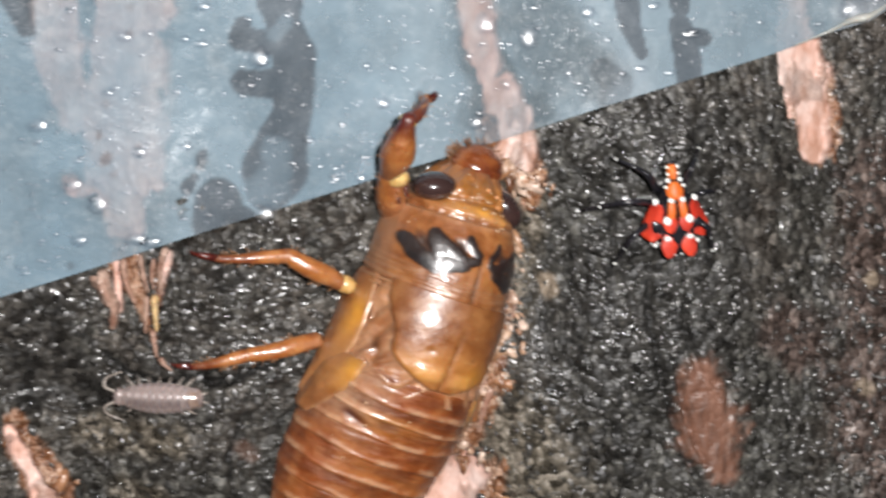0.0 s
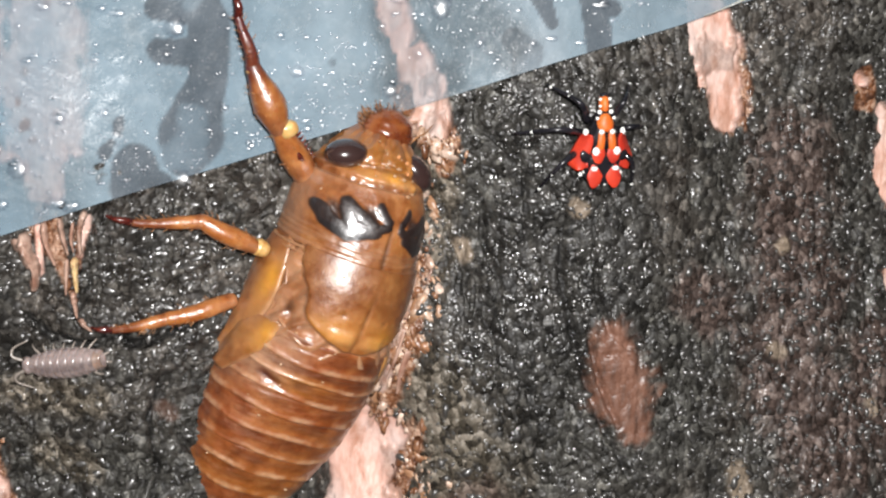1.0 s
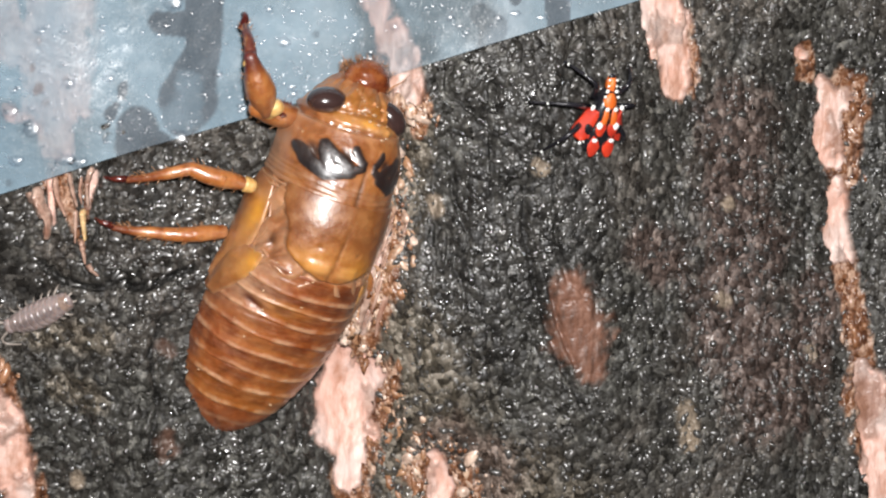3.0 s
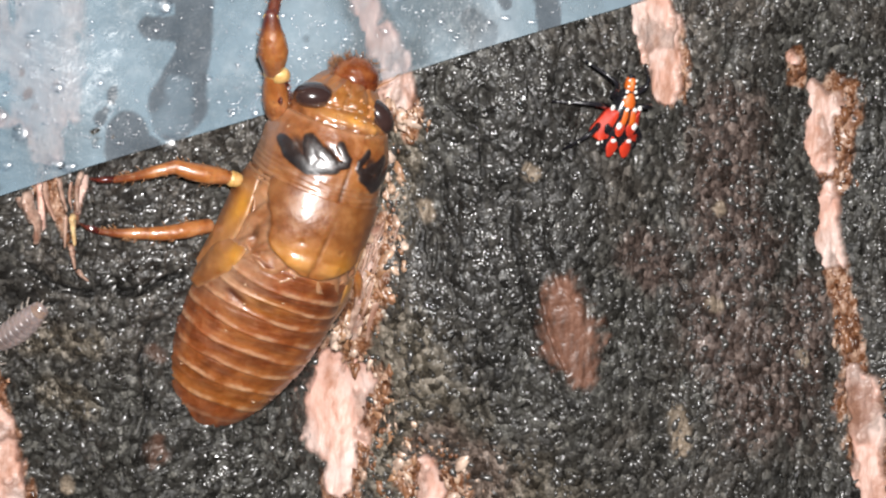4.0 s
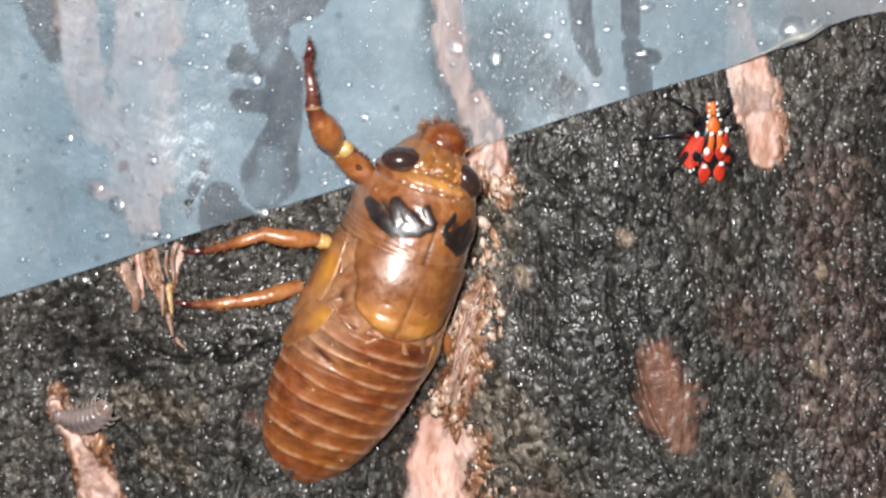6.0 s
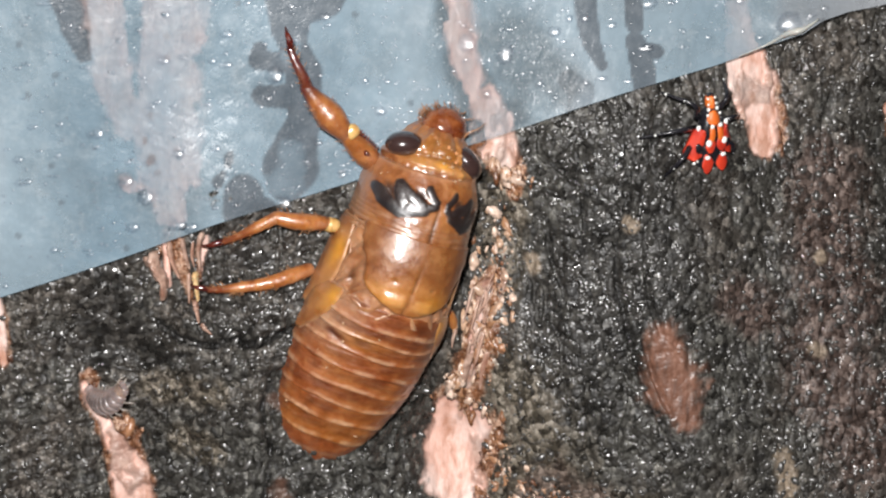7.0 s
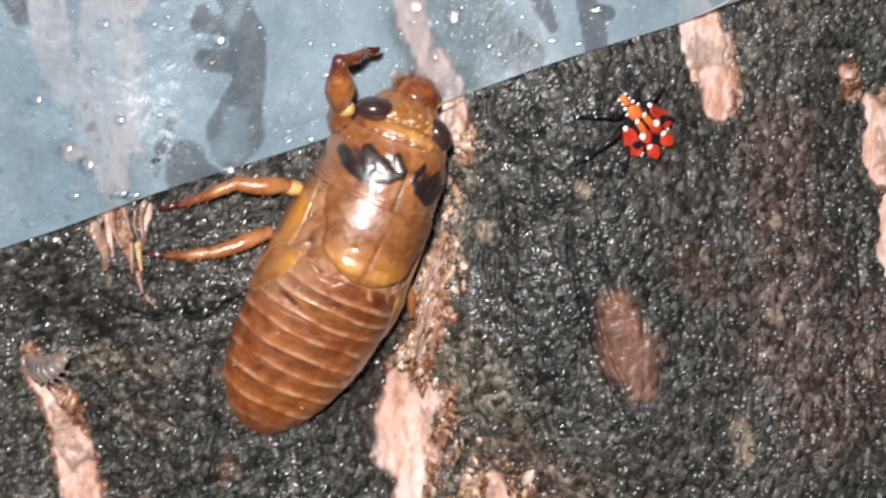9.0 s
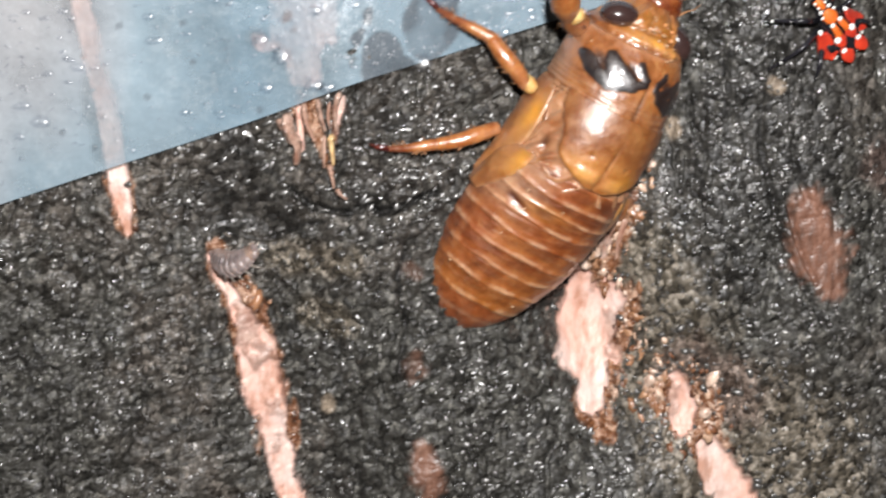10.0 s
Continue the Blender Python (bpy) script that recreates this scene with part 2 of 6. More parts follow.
LIP = plain("rolled_film", (0.26, 0.27, 0.26), (0.50, 0.49, 0.44), 0.22, 300, 0.8, 0.1)
RAIN = plain("rain_on_bark", (0.020, 0.019, 0.018), (0.075, 0.070, 0.064), 0.32, 900, 0.6, 0.0, 0.24)
BEAD = plain("water_bead", (0.34, 0.19, 0.10), (0.50, 0.32, 0.20), 0.22, 500, 1.0)
HAIR = plain("bristle", (0.20, 0.08, 0.03), (0.40, 0.20, 0.09), 0.35)
EYE = plain("dark_eye", (0.026, 0.014, 0.013), (0.046, 0.025, 0.022), 0.24, 500, 1.0)
BLACK = plain("black_shell", (0.006, 0.006, 0.008), (0.020, 0.018, 0.022), 0.25, 600, 0.3)
RED = plain("scarlet_shell", (0.33, 0.018, 0.012), (0.63, 0.050, 0.018), 0.45, 700, 0.0, 0.1)
ORANGE = plain("orange_shell", (0.55, 0.085, 0.010), (0.70, 0.17, 0.022), 0.5, 700, 0.0, 0.1)
WHITE = plain("white_wax_spot", (0.74, 0.74, 0.70), (0.86, 0.86, 0.82), 0.5, 700)
MAUVE = plain("grey_mauve_plate", (0.12, 0.092, 0.087), (0.38, 0.30, 0.28), 0.28, 900, 0.7, 0.15, 0.12)
TAIL = plain("brown_tail_plate", (0.14, 0.092, 0.072), (0.34, 0.24, 0.19), 0.28, 900, 0.7, 0.15, 0.12)
PALE_LEG = plain("pale_leg", (0.18, 0.155, 0.135), (0.34, 0.29, 0.25), 0.3, 400, 0.4)
STRAND = plain("torn_bark_fibre", (0.25, 0.115, 0.075), (0.54, 0.37, 0.29), 0.30, 500, 0.3)
FLAKE = plain("torn_bark_flake", (0.22, 0.115, 0.080), (0.56, 0.40, 0.32), 0.28, 800, 0.6, 0.0, 0.15)
AMBER = plain("yellow_resin_fibre", (0.46, 0.26, 0.11), (0.74, 0.54, 0.29), 0.2, 500, 0.6, 0.2)


# ---------------------------------------------------------------- mesh helpers
def mesh_object(name, verts, faces, material, parent=None, attrs=None, sharp=False):
    me = bpy.data.meshes.new(name)
    me.from_pydata([tuple(v) for v in (np.asarray(verts, float) * CM)], [], faces)
    me.materials.append(material)
    for key, values in (attrs or {}).items():
        a = me.attributes.new(key, "FLOAT", "POINT")
        a.data.foreach_set("value", np.asarray(values, np.float32).ravel())
    if not sharp:
        me.polygons.foreach_set("use_smooth", np.ones(len(me.polygons), bool))
    me.update()
    ob = new(name, me)
    if parent is not None:
        ob.parent = parent
    return ob


def part(name, shape, material, parent, label="", attrs=None):
    ob = mesh_object(name, shape[0], shape[1], material, parent, attrs)
    return tagged(ob, label) if label else ob


def grid_faces(rows, cols, closed=False, flip=False):
    out = []
    for i in range(rows - 1):
        for j in range(cols if closed else cols - 1):
            k = (j + 1) % cols
            q = (i * cols + j, i * cols + k, (i + 1) * cols + k, (i + 1) * cols + j)
            out.append(q[::-1] if flip else q)
    return out


def loft(rings, cap=True):
    """A skin over rings of points, all of one length."""
    n = len(rings[0])
    verts = np.concatenate([np.asarray(r, float) for r in rings])
    faces = grid_faces(len(rings), n, True)
    if cap:
        faces += [tuple(range(n))[::-1], tuple(range((len(rings) - 1) * n, len(rings) * n))]
    return verts, faces


def join(*shapes):
    verts, faces, n = [], [], 0
    for v, f in shapes:
        verts.append(np.asarray(v, float))
        faces += [tuple(i + n for i in q) for q in f]
        n += len(v)
    return np.concatenate(verts), faces


def tube(points, radii, sides=10, squash=1.0):
    """A tube through points with a radius at each."""
    pts = np.asarray(points, float)
    rings, side = [], None
    for i, p in enumerate(pts):
        d = pts[min(i + 1, len(pts) - 1)] - pts[max(i - 1, 0)]
        d = d / (np.linalg.norm(d) + 1e-9)
        if side is None:
            side = np.cross(d, (0.0, 0.0, 1.0) if abs(d[2]) < 0.9 else (1.0, 0.0, 0.0))
        side = side - d * (side @ d)
        side = side / np.linalg.norm(side)
        up = np.cross(side, d)
        a = np.linspace(0, 2 * np.pi, sides, endpoint=False)
        rings.append(p + radii[i] * (np.outer(np.cos(a), side) + squash * np.outer(np.sin(a), up)))
    return loft(rings)


def bezier(points, n=12):
    """A smooth line through points."""
    p = np.asarray(points, float)
    p = np.concatenate([[2 * p[0] - p[1]], p, [2 * p[-1] - p[-2]]])
    out = []
    for i in range(1, len(p) - 2):
        for t in np.linspace(0, 1, n, endpoint=i == len(p) - 3):
            a, b, c, d = p[i - 1:i + 3]
            out.append(0.5 * (2 * b + (c - a) * t + (2 * a - 5 * b + 4 * c - d) * t * t + (3 * b - a - 3 * c + d) * t ** 3))
    return np.array(out)


def ellipsoid(centre, size, u=20, v=12):
    a = np.linspace(0, 2 * np.pi, u, endpoint=False)
    rings = []
    for t in np.linspace(0.04, np.pi - 0.04, v):
        rings.append(np.stack([np.sin(t) * np.cos(a), np.sin(t) * np.sin(a), np.full(u, -np.cos(t))], 1) * size + centre)
    return loft(rings)


def aim(p, q, up=(0.0, 0.0, 1.0)):
    """The pose at p (cm) whose y axis runs to q."""
    y = (Vector(q) - Vector(p)).normalized()
    x = y.cross(Vector(up)).normalized()
    z = x.cross(y)
    m = Matrix((x, y, z)).transposed().to_4x4()
    m.translation = Vector(p) * CM
    return m


# ---------------------------------------------------------------- tree trunk
# The front of the trunk is a leaning cylinder, 78 cm across, with bark ridges and the furrows between them.
RADIUS, AXIS_X, AXIS_Y, LEAN = 39.0, -10.0, 37.7, -0.2
FURROWS = [((-0.9, -1.1), (-0.75, -2.0), 0.38, 0.55), ((-0.9, -1.1), (-0.45, 0.6), 0.25, 0.5), ((-0.45, 0.6), (-0.35, 3.0), 0.15, 0.5), ((3.3, 1.4), (3.7, -1.6), 0.22, 0.5), ((-3.8, -0.4), (-3.4, -2.8), 0.18, 0.5), ((0.1, -2.0), (0.5, -3.2), 0.2, 0.5)]
RIDGES = [((1.1, 1.2), (1.2, -1.4), 0.26, 0.7), ((-2.7, 0.9), (-2.3, -2.6), 0.2, 0.6)]


def bark_y(x, z):
    y = AXIS_Y - np.sqrt(np.maximum(RADIUS ** 2 - (x - AXIS_X) ** 2, 1)) + LEAN * z
    y = y + 0.035 * x * z * np.exp(-(x / 6) ** 4 - (z / 4) ** 4)
    for a, b, depth, wide in FURROWS:
        y = y + depth * np.exp(-(from_segment(x, z, a, b)[0] / wide) ** 2)
    for a, b, high, wide in RIDGES:
        y = y - high * np.exp(-(from_segment(x, z, a, b)[0] / wide) ** 2)
    return y


PINK = [
    [(-0.66, 2.82, 0.130), (-0.63, 2.36, 0.130), (-0.56, 2.02, 0.120)], [(-0.46, 1.88, 0.120), (-0.36, 1.66, 0.180), (-0.31, 1.44, 0.150), (-0.28, 1.30, 0.070)],
    [(-3.62, 2.70, 0.18), (-3.56, 2.00, 0.18), (-3.50, 1.60, 0.10)], [(-3.52, 1.16, 0.06), (-3.50, 1.12, 0.07)],
    [(-0.51, 0.24, 0.050), (-0.54, 0.16, 0.058), (-0.60, -0.02, 0.050), (-0.63, -0.19, 0.058), (-0.68, -0.43, 0.050), (-0.75, -0.68, 0.040)],
    [(-0.90, -0.90, 0.126), (-0.85, -1.17, 0.262), (-0.86, -1.49, 0.242), (-0.83, -1.77, 0.136), (-0.86, -2.02, 0.107)],
    [(-0.72, -0.89, 0.048), (-0.61, -1.09, 0.078), (-0.67, -1.29, 0.048)],
    [(-0.10, -1.79, 0.078), (-0.05, -2.04, 0.126), (-0.05, -2.22, 0.097)],
    [(0.15, -2.40, 0.107), (0.32, -2.74, 0.175), (0.48, -3.03, 0.136)],
    [(1.78, 2.93, 0.116), (1.79, 2.45, 0.126), (1.89, 2.07, 0.215), (1.97, 1.73, 0.180), (2.00, 1.51, 0.140), (2.05, 1.40, 0.048)],
    [(3.16, 1.82, 0.044), (3.22, 1.78, 0.044)],
    [(3.44, 1.52, 0.087), (3.50, 1.35, 0.145), (3.45, 1.09, 0.136), (3.51, 0.86, 0.097)],
    [(3.56, 0.65, 0.058), (3.59, 0.50, 0.107), (3.57, 0.35, 0.097), (3.58, 0.16, 0.126), (3.61, 0.01, 0.116)],
    [(3.81, -1.03, 0.058), (3.90, -1.25, 0.165), (3.98, -1.51, 0.155), (4.00, -1.88, 0.145), (4.04, -2.19, 0.165), (4.15, -2.72, 0.175)],
    [(-4.08, -0.62, 0.040), (-4.02, -0.78, 0.060), (-3.93, -1.00, 0.060), (-3.84, -1.22, 0.095), (-3.78, -1.43, 0.155), (-3.73, -1.73, 0.155), (-3.66, -2.18, 0.136), (-3.57, -2.63, 0.116), (-3.45, -3.13, 0.107)],
    [(-5.06, 1.95, 0.060), (-5.01, 1.65, 0.075), (-4.93, 1.32, 0.087), (-4.89, 1.03, 0.092), (-4.83, 0.67, 0.097), (-4.80, 0.26, 0.078), (-4.77, -0.06, 0.075), (-4.74, -0.41, 0.040)],
    [(-3.00, 2.70, 0.26), (-3.07, 2.18, 0.28), (-3.16, 1.65, 0.28), (-3.16, 1.19, 0.26), (-3.14, 0.90, 0.14)],
    [(-3.23, 0.60, 0.024), (-3.23, 0.42, 0.029), (-3.23, 0.25, 0.024)],
    [(-2.86, 0.65, 0.039), (-2.91, 0.49, 0.029), (-2.93, 0.38, 0.019)],
]
RUST = [
    [(-0.45, 1.54, 0.22), (-0.27, 1.26, 0.12), (-0.24, 1.05, 0.06)],
    [(-0.52, 0.23, 0.078), (-0.55, -0.14, 0.087), (-0.71, -0.58, 0.107), (-0.85, -0.89, 0.194), (-0.96, -0.78, 0.097)],
    [(-0.46, 0.36, 0.05), (-0.50, 0.16, 0.12), (-0.64, -0.45, 0.17)],
    [(-0.77, -1.69, 0.165), (-0.82, -2.04, 0.175), (-0.72, -2.29, 0.097)],
    [(-0.62, -1.09, 0.194), (-0.60, -1.39, 0.126)],
    [(-0.22, -1.94, 0.145), (0.03, -2.04, 0.213), (0.23, -2.46, 0.194)],
    [(1.95, 1.88, 0.213), (2.08, 1.54, 0.165)],
    [(3.18, 1.80, 0.097), (3.23, 1.62, 0.097)],
    [(3.62, 1.45, 0.213), (3.61, 0.83, 0.145), (3.64, 0.73, 0.136)],
    [(3.63, -0.04, 0.126), (3.73, -0.41, 0.107), (3.78, -0.77, 0.116), (3.84, -1.03, 0.145)],
    [(3.90, -1.25, 0.223), (4.02, -1.88, 0.213)],
    [(-4.05, -0.56, 0.078), (-3.84, -1.04, 0.145), (-3.73, -1.53, 0.204), (-3.62, -2.23, 0.175)],
    [(-4.79, 0.01, 0.126), (-4.76, -0.36, 0.087)],
    [(-3.17, 0.60, 0.13), (-3.09, 0.36, 0.06), (-3.01, 0.10, 0.02)], [(-3.95, -1.00, 0.09), (-3.70, -1.05, 0.07)],
    [(-2.91, 0.56, 0.050), (-2.96, 0.25, 0.020)],
]
SCARS = [((1.05, -0.26), (1.16, -0.70), (1.25, -1.00), 0.24, 0.9), ((-2.34, -2.35), (-2.30, -2.60), (-2.29, -2.75), 0.15, 0.8), ((-2.36, -1.52), (-2.37, -1.64), (-2.39, -1.74), 0.10, 0.35),
         ((-2.29, -0.84), (-2.34, -0.79), (-2.36, -0.77), 0.07, 0.25)]
SPOTS = [((2.13, -1.40), (2.17, -1.68), 0.10), ((0.77, 0.76), (0.81, 0.72), 0.06), ((-3.16, -1.90), (-3.16, -1.96), 0.06), ((2.50, 0.46), (2.51, 0.42), 0.05),
         ((2.44, -0.39), (2.47, -0.42), 0.07), ((-0.10, 0.45), (-0.08, 0.39), 0.08), ((3.31, -0.87), (3.35, -0.95), 0.06)]
SOOT = [((0.84, 1.21), (0.75, 0.06), 0.62), ((0.32, 0.40), (0.46, -0.14), 0.42), ((0.07, -0.09), (0.32, -0.87), 0.30), ((-2.47, 0.52), (-2.70, 0.29), 0.5), ((-4.00, -0.18), (-3.73, -0.13), 0.38), ((-2.72, -0.18), (-2.14, -0.37), 0.35), ((0.70, 0.20), (0.73, -0.38), 0.22)]

TAN = [((-3.50, -0.64), (-2.90, -0.72), 0.13), ((-3.25, -1.10), (-2.95, -1.25), 0.13), ((-0.35, 1.02), (-0.46, 0.20), 0.20), ((-0.54, -0.48), (-0.47, -1.08), 0.26), ((-0.27, -1.07), (-0.12, -1.94), 0.55), ((-0.12, -2.09), (0.38, -2.82), 0.5), ((0.58, -2.19), (1.14, -2.71), 0.5)]
RUSSET = [((2.58, 1.21), (2.55, 0.11), 0.34), ((2.66, -0.70), (2.94, -1.22), 0.45), ((1.76, 0.06), (1.89, -0.09), 0.22), ((2.50, -0.29), (2.76, 0.11), 0.35), ((-0.02, -1.68), (0.43, -1.99), 0.3), ((3.39, -0.40), (3.34, -1.02), 0.25)]


# cracks (points, half-width, depth), their shade also painted in, and smooth sooty wet hollows
CRACKS = [([(-3.36, -0.09), (-3.18, -0.22), (-3.00, -0.27), (-2.85, -0.29), (-2.71, -0.21), (-2.65, -0.24), (-2.60, -0.29), (-2.47, -0.27), (-2.13, -0.13)], 0.034, 0.13),
          ([(0.72, 0.92), (0.67, 0.54), (0.67, 0.21), (0.79, -0.37), (0.97, -0.91), (1.20, -1.35)], 0.030, 0.06), ([(0.90, -0.30), (0.98, -0.65), (1.12, -0.98)], 0.022, 0.06),
          ([(-3.95, -0.42), (-3.62, -0.50), (-3.35, -0.40), (-3.05, -0.35)], 0.022, 0.05), ([(-2.95, 0.42), (-2.86, 0.20), (-2.90, 0.02)], 0.020, 0.05),
          ([(1.00, -0.42), (1.12, -0.40), (1.22, -0.47)], 0.016, 0.03), ([(-2.35, -0.50), (-2.48, -0.85), (-2.42, -1.25), (-2.52, -1.70)], 0.026, 0.05)]
SLICK = [((-3.80, 0.34), (-3.86, -0.30), 0.20), ((-3.64, -0.10), (-3.44, -0.32), 0.13), ((-2.55, 0.48), (-2.42, 0.46), 0.10)]


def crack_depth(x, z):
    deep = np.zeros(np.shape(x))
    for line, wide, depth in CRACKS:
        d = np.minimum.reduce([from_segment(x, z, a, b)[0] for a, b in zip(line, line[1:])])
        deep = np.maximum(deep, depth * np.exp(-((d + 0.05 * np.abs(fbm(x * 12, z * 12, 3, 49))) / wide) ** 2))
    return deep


def zones(x, z):
    """Where the bark is bare and pink, rusty, scarred, spotted, sooty, painted with shade along its cracks, or covered
    with pale lichen.
    """
    ragged = fbm(x * 9, z * 4, 4, 31) * 0.55 + fbm(x * 30, z * 12, 3, 37) * 0.35
    band = lambda lines: np.maximum.reduce([streak(x, z, l) for l in lines])
    pink = smooth(0.43, 0.56, band(PINK) + 0.62 * fbm(x * 8, z * 5, 4, 31) + 0.20 * fbm(x * 26, z * 14, 3, 37))
    rust = smooth(0.42, 0.60, band(RUST) + ragged * 1.1)
    pink = pink * (1 - 0.45 * rust * smooth(0.02, 0.12, fbm(x * 6, z * 4, 3, 33)))
    scar = np.zeros(np.shape(x))
    for a, b, c, w, strength in SCARS:
        scar = np.maximum(scar, strength * smooth(0.26, 0.74, streak(x, z, [(*a, w * 0.55), (*b, w), (*c, w * 0.5)]) + ragged * 0.45 + 0.60 * fbm(x * 22, z * 18, 3, 39)))
    spot = np.zeros(np.shape(x))
    for a, b, w in SPOTS:
        spot = np.maximum(spot, streak(x, z, [(*a, w), (*b, w * 1.1)]))
    spot = 0.8 * smooth(0.42, 0.72, spot + ragged * 0.7)
    soot_crack_shade = np.zeros(np.shape(x))
    for a, b, w in SOOT:
        soot_crack_shade = np.maximum(soot_crack_shade, streak(x, z, [(*a, w), (*b, w)]))
    soot_crack_shade = 0.68 * smooth(0.28, 0.78, soot_crack_shade + ragged * 0.8)
    field = lambda table: np.maximum.reduce([streak(x, z, [(*a, w), (*b, w)]) for a, b, w in table])
    tan = smooth(0.25, 0.75, field(TAN) + ragged * 0.9)
    russet = smooth(0.3, 0.7, field(RUSSET) + ragged * 0.9)
    wet_side = smooth(-0.9, -2.0, x)
    slick = smooth(0.30, 0.62, np.maximum.reduce([streak(x, z, [(*a, w), (*b, w)]) for a, b, w in SLICK]) + ragged * 0.6)
    # the crack term colours crack floors dark, as painted shade
    soot_crack_shade = np.maximum(soot_crack_shade * (1 - 0.5 * wet_side), np.maximum(0.75 * slick, np.minimum(1.0, 20 * crack_depth(x, z))))
    lichen = smooth(-0.10, 0.16, fbm(x * 0.9 + 3, z * 0.8, 3, 61) + 0.05 * np.tanh(x - 0.4)) * (1 - 0.75 * np.exp(-((x - 0.55) / 0.75) ** 2 - ((z - 0.5) / 1.6) ** 4))
    lichen = np.maximum(lichen, 0.85 * wet_side * smooth(-1.2, -0.4, z))
    return dict(pink=pink, rust=rust * (1 - pink), scar=scar, spot=spot, soot_crack_shade=soot_crack_shade * (1 - pink) * (1 - rust), lichen=lichen, tan=tan, russet=russet, slick=slick)


def bark_relief(x, z, zone):
    """Fine relief of the bark, towards the viewer."""
    wx, wz = x + 0.05 * fbm(x * 8, z * 8, 2, 3), z + 0.05 * fbm(x * 8, z * 8, 2, 4)
    d1, tag = cells(wx * 11, wz * 8, 11)
    d2, tag2 = cells(wx * 44, wz * 36, 23)
    grains = np.clip(1 - d1 / 0.72, 0, 1) ** 0.7 * (0.35 + 0.65 * tag)
    fines = np.clip(1 - d2 / 0.75, 0, 1) * (0.3 + 0.7 * tag2)
    plates = fbm(x * 2.6, z * 1.1, 4, 41)
    cracks = np.abs(fbm(x * 3.4 + 1.0, z * 1.1 + 2.0, 3, 47))
    calm = 1 - 0.82 * np.maximum(np.maximum(zone["pink"], 0.8 * zone["scar"]), 0.8 * zone["slick"])
    high = calm * (0.026 * grains + 0.008 * fines) + 0.11 * plates + 0.02 * fbm(x * 9, z * 7, 3, 43)
    high = high - 0.07 * np.exp(-(cracks / 0.018) ** 2) * calm
    high = high + (0.034 * fbm(x * 22, z * 6, 3, 53) - 0.06) * zone["pink"] + 0.05 * zone["rust"] * fbm(x * 16, z * 16, 3, 59)
    high = high - crack_depth(x, z)
    high = high + 0.02 * zone["scar"] + 0.03 * zone["spot"]
    # slanting wet folds under the film's edge
    fold = fbm(x * 2.4 + z * 1.6, z * 7.0 - x * 2.2, 4, 113)
    high = high + smooth(-0.8, -1.8, x) * calm * (0.15 * fold - 0.06 * np.exp(-(fold / 0.018) ** 2) + 0.08 * fbm(x * 8 + z * 4, z * 13 - x * 4, 3, 115))
    return high


def trunk():
    xs = np.concatenate([np.linspace(-6.5, -6.1, 8, endpoint=False), np.arange(-6.1, 5.05, 0.0175), np.linspace(5.05, 5.4, 8)])
    ang_front = np.arcsin((xs - AXIS_X) / RADIUS)
    ang_back = np.linspace(ang_front[-1], ang_front[0] + 2 * np.pi, 90)[1:-1]
    zs = np.concatenate([np.linspace(-130, -3.6, 60, endpoint=False), np.arange(-3.6, 3.6, 0.0175), np.linspace(3.6, 200, 60)])
    ang = np.concatenate([ang_front, ang_back])
    A, Z = np.meshgrid(ang, zs)
    X = AXIS_X + RADIUS * np.sin(A)
    front = np.zeros(len(ang), bool)
    front[:len(ang_front)] = True
    zone = zones(X, Z)
    high = bark_relief(np.where(front, X, A * RADIUS), Z, zone)
    Y = np.where(front, bark_y(X, Z), AXIS_Y - RADIUS * np.cos(A) + LEAN * Z)
    n_y = np.cos(A)
    n_x = np.sin(A)
    verts = np.stack([X + n_x * high, Y - n_y * high, Z], -1).reshape(-1, 3)
    for key in zone:
        zone[key] = np.where(front, zone[key], 0.5 if key == "lichen" else 0.0)
    faces = grid_faces(len(zs), len(ang), True)
    n = len(ang)
    faces += [tuple(range(n))[::-1], tuple(range((len(zs) - 1) * n, len(zs) * n))]
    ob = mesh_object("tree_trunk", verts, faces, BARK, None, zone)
    return tagged(ob, "wet dark tree trunk with rough bark and bare pink furrows", "tree trunk", kind="structure")


TRUNK = trunk()


def ground():
    """Dark soil under the tree, out of the torch's reach."""
    k = Mat("dark_soil")
    k.set(Base_Color=k.ramp(k.noise(9, 6, 0.65), (0.3, (0.018, 0.014, 0.010)), (0.7, (0.07, 0.055, 0.038))), Roughness=0.85)
    k.bump(k.noise(40, 6, 0.7), 0.6, 0.02)
    near = 3 * np.linspace(0, 1, 40) ** 1.5
    line = np.concatenate([-2000 * near[:0:-1], 2000 * near])
    X, Y = np.meshgrid(line, line)
    Z = -120 + 8 * fbm(X * 0.02, Y * 0.02, 4, 151) + 14 * np.exp(-(np.hypot(X - AXIS_X, Y - AXIS_Y - 24) / 55) ** 2)
    ob = mesh_object("ground", np.stack([X, Y, Z], -1).reshape(-1, 3), grid_faces(len(line), len(line)), k.m)
    tagged(ob, "dark bare soil round the foot of the tree", "ground", kind="structure")


ground()


def on_bark(x, z, lift=0.0):
    return np.array([x, float(bark_y(np.array(x), np.array(z))) - lift, z])


